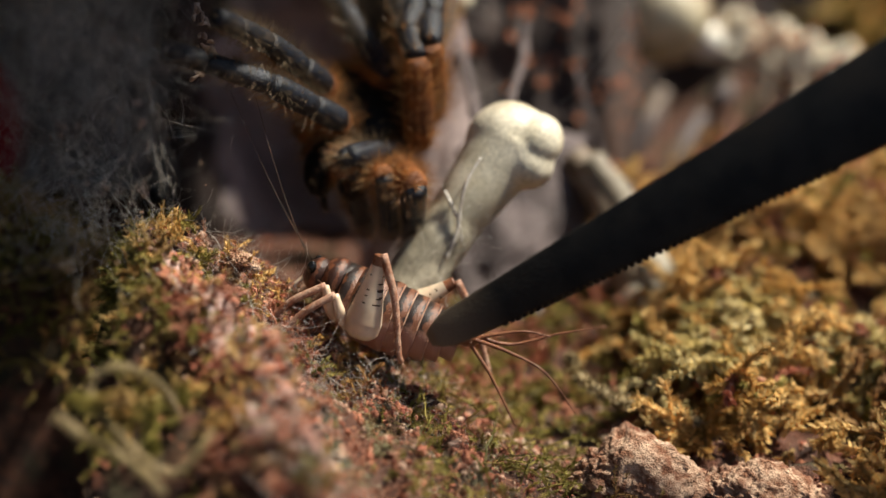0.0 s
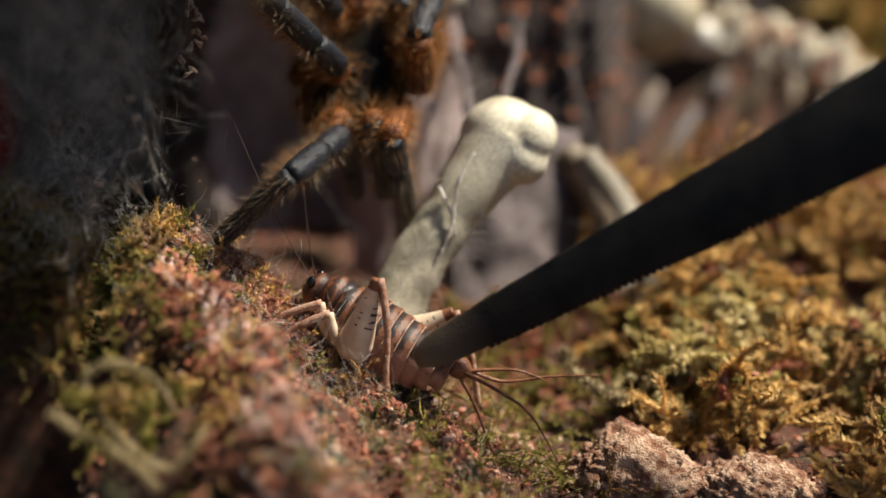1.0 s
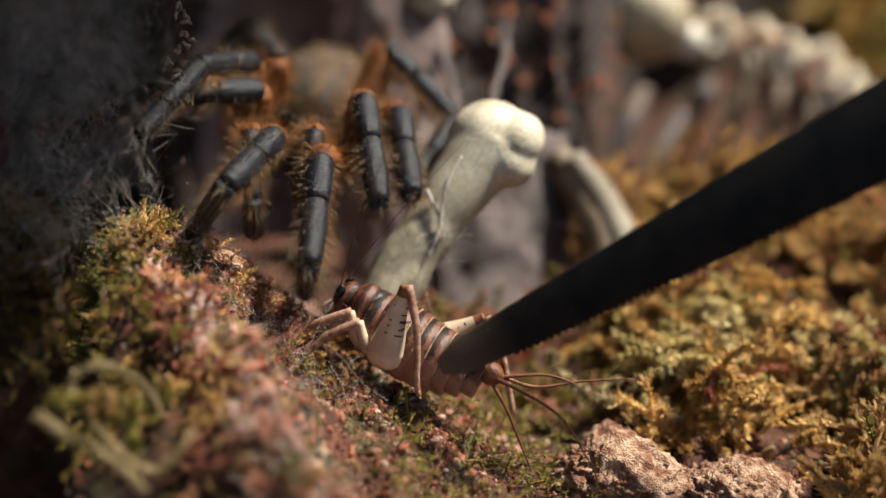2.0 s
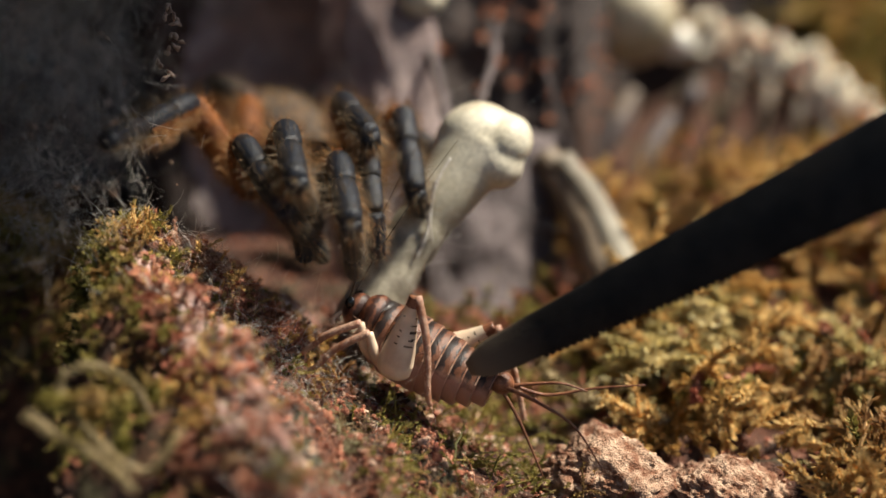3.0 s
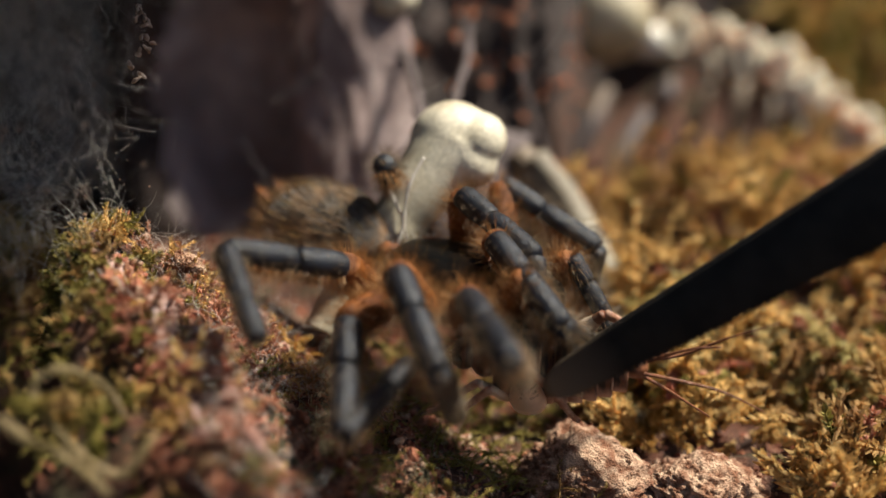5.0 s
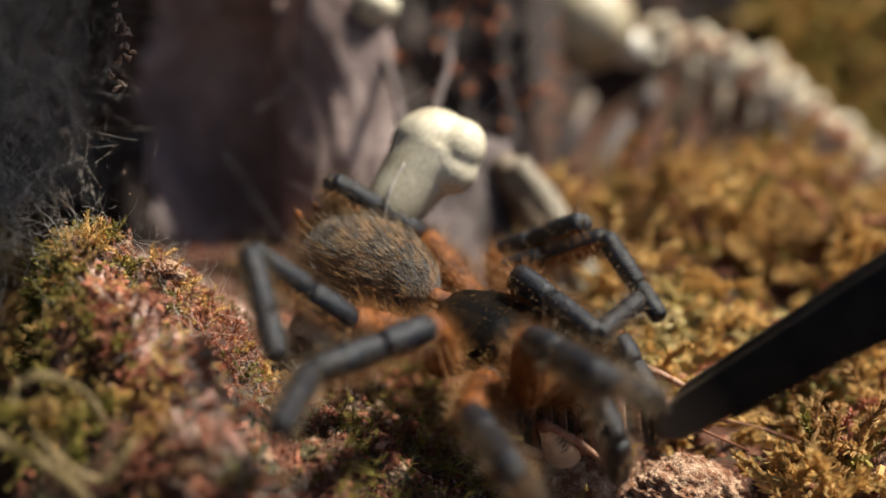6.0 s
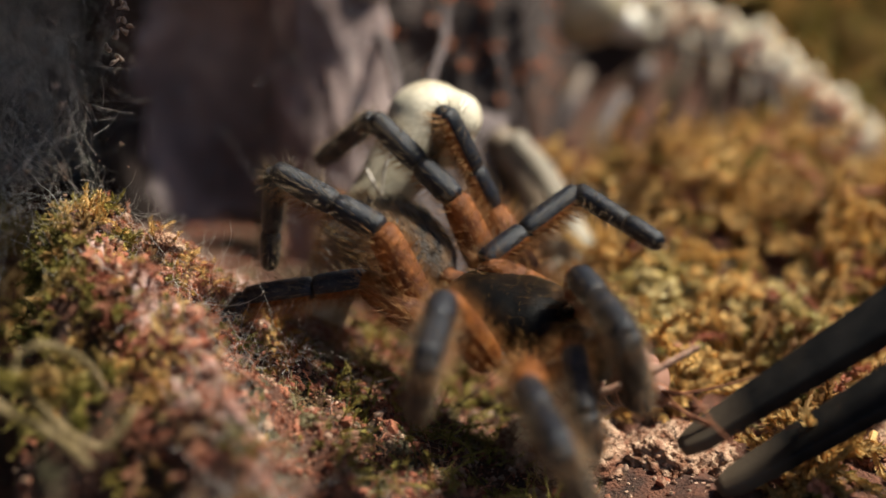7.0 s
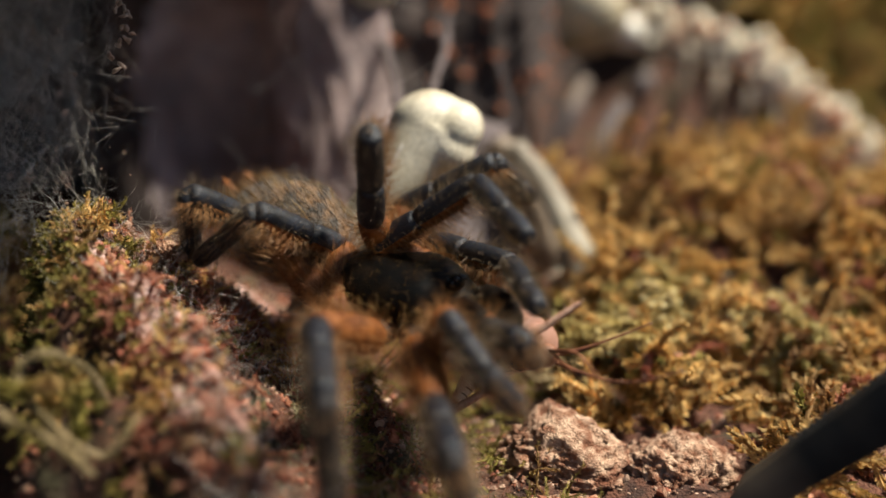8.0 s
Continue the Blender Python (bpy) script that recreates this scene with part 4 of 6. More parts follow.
# ---- bark chips ----
def chip(name, label, centre, size, turn, seed):
    """A crumbly chip: a pitted body with loose flakes on top."""
    top = holder(name, label, "bark chip", "bark chips", centre)
    top.rotation_euler = [radians(a) for a in turn]

    planes = random.Random(int(seed) + 50)
    cuts = []
    for _ in range(16):
        n = Vector((planes.gauss(0, 1), planes.gauss(0, 1), planes.gauss(0, 1))).normalized()
        cuts.append((n, planes.uniform(0.62, 0.98)))

    def skin(p, s):
        w = Vector((p.x, p.y, p.z * 1.6))
        r = min([1.08] + [h / p.dot(n) for n, h in cuts if p.dot(n) > 0.05])
        r += 0.10 * noise.fractal(w * 1.6 + Vector((s, 0, 0)), 0.8, 2.0, 3)
        r += 0.24 * (0.3 - abs(noise.noise(w * 3.2 + Vector((0, s, 0))))) + 0.14 * (0.3 - abs(noise.noise(w * 7.5 + Vector((s, 0, 4)))))
        r += 0.11 * (0.3 - abs(noise.noise(w * 14.0 + Vector((s, 3, 4))))) + 0.06 * (0.3 - abs(noise.noise(w * 31.0 + Vector((5, s, 4)))))
        return r - 0.10 * max(0.0, noise.noise(w * 4.2 + Vector((2, s, 9))) - 0.25)
    bm = bmesh.new()
    bmesh.ops.create_icosphere(bm, subdivisions=6, radius=1.0)
    for v in bm.verts:
        p = v.co.copy()
        v.co = Vector((p.x * size[0], p.y * size[1], p.z * size[2])) * skin(p, seed) * MM
    part("body", bm, ROCK, top)
    rng = random.Random(int(seed))
    for k in range(5):
        d = Vector((rng.uniform(-0.8, 0.8), rng.uniform(-0.9, 0.1), rng.uniform(0.35, 0.9))).normalized()
        r = skin(d, seed)
        at = Vector((d.x * size[0], d.y * size[1], d.z * size[2])) * r * 0.97
        bm = bmesh.new()
        e = rng.uniform(0.10, 0.2) * size[0]
        lump(bm, at, (e, e * 0.8, e * 0.35), (rng.uniform(-25, 25), rng.uniform(-25, 25), rng.uniform(0, 180)), 0.5, e * 0.6, 12, 8, seed=k + seed)
        part("flake", bm, ROCK, top)
    return top


chip("bark_chip", "crumbly pale pinkish bark chip with rust-red pits", (22.2, 120.6, -1.5), (8.4, 6.6, 3.5), (24, 5, -6), 2.0)
chip("bark_chip", "smaller crumbly bark chip, flat and pitted", (35.2, 118.0, -3.4), (6.2, 5.4, 4.2), (20, 14, -20), 7.0)
chip("bark_chip", "flat bark flake under the larger chips", (20.8, 113.4, -4.6), (5.2, 4.0, 1.6), (6, 0, 12), 16.0)
chip("bark_chip", "bark chip half buried in golden moss", (55.0, 119.5, -4.0), (9.0, 6.0, 4.2), (0, -18, 20), 11.0)
chip("bark_chip", "orange-brown clod of soil on the mound", (-22.2, 127.0, 22.0), (2.0, 1.6, 1.2), (0, 25, 0), 5.0)


# ---- tongs ----
def build_tongs():
    """Two black arms from the tip at the origin along +y; z is the broad side's up."""
    t = holder("feeding_tongs", "long black plastic feeding tongs with toothed edges, gripping the cricket", "tongs")
    arms = []
    for side in (-1, 1):
        bm = bmesh.new()
        for slot, y0, y1 in ((0, 0.0, 9.0), (1, 9.0, 125.0)):
            ys = np.linspace(y0, y1, 10 if slot == 0 else 20)
            rings = []
            for y in ys:
                half = 1.8 * min(1.0, 0.45 + 0.55 * math.sin(min(1.0, y / 3.0) * math.pi / 2)) + 0.052 * min(y, 60.0)
                th = 0.75 + 0.012 * y
                prof = []
                for cx, cz in ((-1, -1), (-1, 1), (1, 1), (1, -1)):
                    for a in (0, 1, 2):
                        ang = (math.atan2(cz, cx) + (a - 1) * 0.6)
                        prof.append((cx * (th - 0.35) + 0.35 * math.cos(ang), cz * (half - 0.35) + 0.35 * math.sin(ang)))
                prof.sort(key=lambda p: math.atan2(p[1] / half, p[0] / th))
                rings.append([bm.verts.new(Vector((px, y, pz)) * MM) for px, pz in prof])
            for a, b in zip(rings, rings[1:]):
                for k in range(len(a)):
                    bm.faces.new((a[k], a[(k + 1) % len(a)], b[(k + 1) % len(a)], b[k])).material_index = 0
            if slot == 0:
                bm.faces.new(rings[0])
        bmesh.ops.remove_doubles(bm, verts=bm.verts, dist=1e-6)
        bmesh.ops.recalc_face_normals(bm, faces=bm.faces)
        arm = part("arm", bm, TONG, t, "black arm, its tip painted brown for reflected light")
        for k in range(46):
            tooth = bmesh.new()
            y = 8.0 + k * 0.8
            vs = [Vector((x, y + dy, -1.75 - 0.052 * y + dz)) * MM for x in (-0.55, 0.55) for dy, dz in ((-0.34, 0.2), (0.34, 0.2), (0.14, -0.34), (-0.14, -0.34))]
            b = [tooth.verts.new(v) for v in vs]
            for f in ((0, 1, 2, 3), (7, 6, 5, 4), (0, 4, 5, 1), (1, 5, 6, 2), (2, 6, 7, 3), (3, 7, 4, 0)):
                tooth.faces.new([b[i] for i in f])
            part("tooth", tooth, TONG, arm)
        arms.append(arm)
    return t, arms


tongs, tong_arms = build_tongs()


# ---- cricket ----
def build_cricket():
    """A cricket with its head at the origin and body along -y; z up."""
    antennae = []
    c = holder("cricket", "pale banded brown house cricket held in the tongs", "cricket")
    bm = bmesh.new()
    lump(bm, (0, -0.4, 0.1), (1.8, 1.5, 2.0), (15, 0, 0), 0.03, 1.0)
    part("head", bm, STRIPED, c, "striped tan head")
    for s in (-1, 1):
        bm = bmesh.new()
        lump(bm, (s * 1.62, 0.25, 1.0), (0.5, 0.55, 0.75), segs=14, rings=10)
        part("eye", bm, EYE, c, "glossy black eye")
        bm = bmesh.new()
        line = smooth_line([(0, 0, 0), (0.3, 0.4, 5.0), (1.2, 0.6, 12.0), (2.6, 0.4, 21.0)], 6)
        tube(bm, line, [0.075 - 0.003 * i for i in range(len(line))], 6)
        antennae.append(part("antenna", bm, STERNUM, c, "long thin dark antenna"))
        bm = bmesh.new()
        tube(bm, smooth_line([(s * 0.7, 0.9, -0.8), (s * 0.9, 1.5, -1.8), (s * 0.7, 1.2, -2.6)], 4), [0.22] * 9, 6)
        part("mouth_palp", bm, CREAM, c)
    bm = bmesh.new()
    lump(bm, (0, -2.7, 0.3), (2.6, 1.9, 2.6), (0, 0, 0), 0.02, 1.0, segs=24)
    part("pronotum", bm, STRIPED, c, "tan pronotum with dark stripes")
    bm = bmesh.new()
    tube(bm, [(0, -3.5, 0.25), (0, -4.0, 0.25), (0, -4.5, 0.25)], [2.52, 2.6, 2.45], 28, 0.98)
    bmesh.ops.delete(bm, geom=[f for f in bm.faces if f.calc_center_median().z < 0.0002 + 0.0008 * noise.noise(f.calc_center_median() * 2000)], context="FACES")
    part("collar", bm, BLACKBAND, c, "black collar band")
    n = 9
    for k in range(n):
        y = -4.6 - k * 1.55
        r = 4.1 * (0.90, 1.0, 1.0, 0.985, 0.95, 0.9, 0.82, 0.71, 0.56)[k]
        low = -1.0 - 0.5 * math.sin(math.pi * k / n)
        bm = bmesh.new()
        tube(bm, [(0, y + 0.95, low), (0, y + 0.55, low), (0, y - 0.15, low), (0, y - 0.84, low), (0, y - 0.98, low)],
             [r * 0.93, r * 0.98, r * 1.0, r * 0.995, r * 0.95], 28, 1.02)
        for f in bm.faces:
            m = f.calc_center_median() / MM
            if m.y < y - 0.86 and m.z > -0.8:
                f.material_index = 1
        part("abdomen_ring", bm, [BANDED, SHELL], c, "brown abdomen ring with a dark band and pale edge")
    bm = bmesh.new()
    lump(bm, (0, -18.6, 0), (1.35, 1.5, 1.3), segs=16, rings=10)
    part("tail", bm, BROWN, c)
    for s in (-1, 1):
        bm = bmesh.new()
        line = smooth_line([(s * 0.8, -19.2, 0.0), (s * 1.6, -23.5, 0.4), (s * 2.3, -28.0, 0.0 if s < 0 else 3.4), (s * 2.8, -32.8, -2.9 if s < 0 else 6.2)], 5)
        tube(bm, line, [0.26 - 0.013 * i for i in range(len(line))], 7)
        add_hairs(bm, 60, (0.5, 1.2), 0, 3, 0.03)
        part("cercus", bm, BROWN, c, "long brown hairy tail feeler")
        bm = bmesh.new()
        line = smooth_line([(s * 0.5, -19.0, -0.6), (s * 0.9, -21.8, -2.4 if s < 0 else 1.2), (s * 1.2, -24.6, -4.8 if s < 0 else 2.6), (s * 1.4, -27.4, -7.4 if s < 0 else 3.0)], 5)
        tube(bm, line, [0.24 - 0.010 * i for i in range(len(line))], 7)
        part("hind_foot", bm, BROWN, c, "thin brown spur")
        # hind leg: swollen cream thigh, knee up, spined shin
        hip, knee, shin = Vector((s * 3.9, -7.6, -2.6)), Vector((s * 4.6, -6.8, 6.0)), Vector((s * 4.8, -12.2, -3.0))
        if s > 0:
            hip, knee, shin = Vector((2.6, -9.5, -2.5)), Vector((3.6, -15.0, 4.2)), Vector((4.0, -21.5, -3.0))
        bm = bmesh.new()
        line = [hip + (knee - hip) * q for q in np.linspace(-0.12, 1.0, 60)]
        tube(bm, line, list(np.interp(np.linspace(0, 1, 60), [0, .06, .2, .4, .7, .9, 1], [1.3, 1.9, 2.05, 1.7, 1.05, .72, .66])), 26, 0.75, up=(1, 0, 0))
        for f in bm.faces:
            m = f.calc_center_median() / MM
            q = (m - hip).dot((knee - hip).normalized()) / (knee - hip).length
            if q > 0.86:
                f.material_index = 1
            u = (m - hip).dot((knee - hip).normalized().cross(Vector((1, 0, 0)))) / 2.0
            if (noise.noise(m * 1.3) > -0.05 and (-0.66 < u < -0.30 or 0.05 < u < 0.22) and 0.30 < q < 0.78 and math.sin(q * 70) > 0.5):
                f.material_index = 2
        part("hind_thigh", bm, [CREAM, BROWN, STERNUM], c, "swollen cream thigh with brown dashes")
        bm = bmesh.new()
        line = smooth_line([knee + Vector((0, -0.2, 0.2)), knee + (shin - knee) * 0.45 + Vector((0, -0.6, 0.2)), shin, shin + Vector((0, -0.9, -1.3))], 5)
        tube(bm, line, [0.5 - 0.014 * i for i in range(len(line))], 9)
        for q in range(3, 14):
            p = Vector(line[q])
            tube(bm, [p, p + Vector((s * 0.5, -0.8 if q % 2 else 0.7, -0.5))], [0.11, 0.02], 5)
        part("hind_shin", bm, SHELL, c, "pale spined shin")
        for a, b, e in (((2.2, -4.6, -3.4), (3.6, -2.2, 0.2), (3.9, 2.6, -6.0)), ((2.6, -6.2, -3.6), (4.0, -3.6, -0.2), (4.6, 0.6, -6.8))):
            a, b, e = (Vector((s * v[0], v[1], v[2])) for v in (a, b, e))
            bm = bmesh.new()
            tube(bm, smooth_line([a, (a + b) / 2 + Vector((s * 0.3, 0.1, -0.2)), b], 4), [0.5, .64, .72, .74, .7, .6, .5, .44, .4], 12)
            part("thigh", bm, CREAM, c, "short cream front thigh")
            bm = bmesh.new()
            line = smooth_line([b, (b + e) / 2 + Vector((s * 0.3, 0.4, 0.3)), e, e + Vector((s * 0.2, 1.2, -0.3))], 5)
            tube(bm, line, list(np.interp(np.linspace(0, 1, len(line)), [0, .3, .6, 1], [.45, .42, .32, .14])), 9)
            add_hairs(bm, 30, (0.4, 0.8), 0, 5, 0.05)
            part("shin", bm, SHELL, c, "slender pale shin")
    return c, antennae


cricket, cricket_antennae = build_cricket()


# ---- spider ----
LEG = (11.0, 13.0, 12.0)
PALP = (7.5, 7.5, 5.0)
HIPS = {1: (5.4, 6.2), 2: (7.2, 2.2), 3: (7.4, -2.8), 4: (5.8, -7.2), 5: (3.2, 8.4)}


def segment(name, length, r0, r1, spider, seed, mats, under=True, hair=110, hairlen=(0.8, 1.9), label="", bulge=0.1):
    """One limb segment along +y from the origin, its back towards +z."""
    bm = bmesh.new()
    n = 9
    prof = [(-0.02 * length, r0 * 0.70), (0.03 * length, r0 * 0.93)]
    for k in range(1, n):
        s = k / n
        prof.append((s * length, (r0 + (r1 - r0) * s) * (1 + bulge * math.sin(math.pi * s))))
    prof += [(0.97 * length, r1 * 0.95), (1.02 * length, r1 * 0.70)]
    tube(bm, [(0, y, 0) for y, _ in prof], [r for _, r in prof], 14, 1.0)
    bm.normal_update()
    for f in bm.faces:
        if under and f.normal.z < -0.5:
            f.material_index = 1
    add_hairs(bm, int(hair * 5.0), (hairlen[0] * 0.8, hairlen[1] * 1.5), 2, seed, 0.026, (0, 0.55, 0), None, 0.45)
    add_hairs(bm, int(hair * (7.0 if under else 3.0)), (hairlen[0] * 1.1, hairlen[1] * (1.4 if under else 1.0)), 3, seed + 1, 0.032, (0, 0.5, -0.2), lambda f: f.material_index == 1 or (not under and f.material_index == 0), 0.4)
    return part(name, bm, mats, spider, label)


def build_spider():
    sp = holder("spider", "orange-bodied tarantula with blue-black banded legs", "spider")
    sp.scale = (1.06, 1.06, 1.06)
    bm = bmesh.new()

    def shield(p):
        w = 1 - 0.22 * max(0, p.y)
        return Vector((p.x * w, p.y, p.z * (1 + 0.22 * math.exp(-((p.y - 0.45) / 0.35) ** 2))))
    lump(bm, (0, 0, 0.7), (6.2, 8.2, 2.9), (0, 0, 0), 0.05, 2.0, 32, 18, shape=shield)
    add_hairs(bm, 500, (0.5, 1.3), 2, 5, 0.024, (0, 0.6, -0.3), lambda f: f.normal.z > -0.2, 0.3)
    add_hairs(bm, 900, (0.9, 2.2), 2, 6, 0.03, (0, 0.2, 0), lambda f: abs(f.normal.z) < 0.45, 0.5)
    part("carapace", bm, [CARAPACE, GREYHAIR, GOLDHAIR], sp, "black carapace fringed with golden hair")
    bm = bmesh.new()
    lump(bm, (0, 6.0, 3.6), (1.2, 0.9, 0.8), segs=14, rings=9)
    part("eye_mound", bm, CARAPACE, sp)
    for s in (-1, 1):
        for dx, dy, dz, r in ((0.4, 6.5, 4.2, 0.32), (0.9, 6.4, 3.9, 0.24), (0.95, 5.8, 4.0, 0.2)):
            bm = bmesh.new()
            lump(bm, (s * dx, dy, dz), (r, r, r), segs=10, rings=7)
            part("eye", bm, EYE, sp, "tiny glossy black eye")
        bm = bmesh.new()
        lump(bm, (s * 2.0, 9.8, 0.8), (2.0, 3.3, 2.8), (-28, 0, 0), 0.04, 1.5, 20, 14)
        add_hairs(bm, 220, (0.5, 1.3), 1, 8, 0.05, (0, 0.3, -0.3), None, 0.4)
        part("chelicera", bm, [CARAPACE, GREYHAIR], sp, "black hairy jaw")
        bm = bmesh.new()
        tube(bm, smooth_line([(s * 1.8, 11.4, -1.4), (s * 1.7, 11.8, -3.6), (s * 1.5, 10.8, -5.6)], 4), [0.6, .58, .54, .5, .44, .36, .27, .17, .05], 10)
        part("fang", bm, EYE, sp, "glossy black fang")
    bm = bmesh.new()
    lump(bm, (0, 0.2, -1.8), (4.8, 6.6, 1.4), rough=0.05, grain=2)
    add_hairs(bm, 200, (0.5, 1.2), 1, 9, 0.05)
    part("sternum", bm, [STERNUM, ORANGEHAIR], sp, "dark brown hairy breast")
    bm = bmesh.new()
    tube(bm, [(0, -7.4, 0.4), (0, -9.0, 0.6), (0, -10.6, 0.6)], [1.5, 1.1, 1.6], 12)
    part("waist", bm, ORANGE, sp)
    bm = bmesh.new()

    def egg(p):
        return Vector((p.x * (1 - 0.16 * p.y), p.y, p.z * (1 - 0.10 * p.y)))
    lump(bm, (0, -17.8, 0.4), (6.2, 8.6, 5.5), (3, 0, 0), 0.05, 3.0, 36, 22, shape=egg)
    add_hairs(bm, 1600, (0.8, 2.4), 1, 10, 0.03, (0, -1.0, 0.1), lambda f: f.normal.z < 0.55 or f.calc_center_median().y < -0.023, 0.45)
    add_hairs(bm, 2600, (0.8, 2.0), 2, 11, 0.035, (0, -1.5, 0.1), None, 0.35)
    add_hairs(bm, 1500, (0.6, 1.6), 3, 13, 0.05, (0, -1.5, 0.1), lambda f: f.normal.z > 0.25, 0.35)
    part("abdomen", bm, [ABDOMEN, ORANGEHAIR, GOLDHAIR, BLACKHAIR], sp, "mottled black and gold hairy abdomen")
    for s in (-1, 1):
        bm = bmesh.new()
        tube(bm, smooth_line([(s * 1.0, -24.4, 1.6), (s * 1.4, -26.4, 2.6), (s * 1.6, -27.8, 3.8)], 3), [0.75, .72, .68, .62, .54, .44, .3], 9)
        add_hairs(bm, 110, (0.5, 1.3), 1, 12, 0.06, (0, -0.5, 0.2))
        part("spinneret", bm, [ORANGE, ORANGEHAIR], sp, "orange hairy spinneret")
    limbs = []
    blue = [LEGBLUE, ORANGE, GREYHAIR, ORANGEHAIR]
    warm = [ORANGE, ORANGE, ORANGEHAIR, ORANGEHAIR]
    for n in (1, 2, 3, 4, 5):
        for s in (1, -1):
            L = PALP if n == 5 else LEG
            k = 0.82 if n == 5 else 1.0
            seed = n * 20 + s
            bm = bmesh.new()
            hip = Vector((s * HIPS[n][0], HIPS[n][1], -1.4))
            lump(bm, hip * 0.78 + Vector((0, 0, -0.3)), (2.5 * k, 1.7 * k, 1.5 * k), (0, 0, math.degrees(math.atan2(hip.y, hip.x))), rough=0.05, grain=1.5, segs=14, rings=10)
            add_hairs(bm, 60, (0.5, 1.3), 1, seed, 0.05)
            part("coxa", bm, [STERNUM, ORANGEHAIR], sp)
            fem = segment("femur", L[0], 1.75 * k, 1.6 * k, sp, seed, warm, False, 250, (0.6, 1.9), "orange hairy thigh", 0.14)
            shade = [LEGBLUE, LEGBLUE, GREYHAIR, ORANGEHAIR] if n == 4 else blue
            pat = segment("patella", L[1] * 0.42, 1.38 * k, 1.34 * k, sp, seed + 2, shade, True, 60, (0.5, 1.3), "blue-black kneecap with an orange underside", 0.08)
            tib = segment("tibia", L[1] * 0.57, 1.34 * k, 1.25 * k, sp, seed + 4, shade, True, 100, (0.7, 1.8), "blue-black shin with an orange fringe", 0.08)
            if n == 5:
                foot = [segment("tarsus", L[2], 1.15, 1.0, sp, seed + 6, blue, False, 90, (0.5, 1.2), "blue-black palp tip", 0.12)]
            else:
                foot = [segment("metatarsus", L[2] * 0.6, 1.2, 1.08, sp, seed + 6, [LEGBLUE, LEGBLUE, GREYHAIR, GREYHAIR], False, 90, (0.5, 1.4), "blue-grey bristly metatarsus", 0.04),
                        segment("tarsus", L[2] * 0.38, 1.08, 0.95, sp, seed + 8, [LEGBLUE, LEGBLUE, GREYHAIR, GREYHAIR], False, 60, (0.4, 1.0), "blue-grey foot with pale scopula", 0.12)]
            limbs.append((hip, L, fem, pat, tib, foot))
    return sp, limbs


spider, spider_limbs = build_spider()


# ---- what moves ----
def grip(tip, back, roll=0):
    """The tongs' pose: tip at tip, arms running through back, broad side towards the front, rolled about their length."""
    a, b = Vector(tip), Vector(back)
    y = (b - a).normalized()
    deep = Vector((0.15, 0.93, -0.33))
    x = (deep - y * deep.dot(y)).normalized()
    z = x.cross(y)
    if z.z < 0:
        x, z = -x, -z
    m = (Matrix((x, y, z)).transposed() @ Matrix.Rotation(radians(roll), 3, "Y")).to_4x4()
    m.translation = a * MM
    return m


def held(head, tail, up=(0, 0.12, 1)):
    """The cricket's pose from its head and tail."""
    a, b = Vector(head), Vector(tail)
    y = (a - b).normalized()
    x = y.cross(Vector(up)).normalized()
    z = x.cross(y)
    m = Matrix((x, y, z)).transposed().to_4x4()
    m.translation = a * MM
    return m


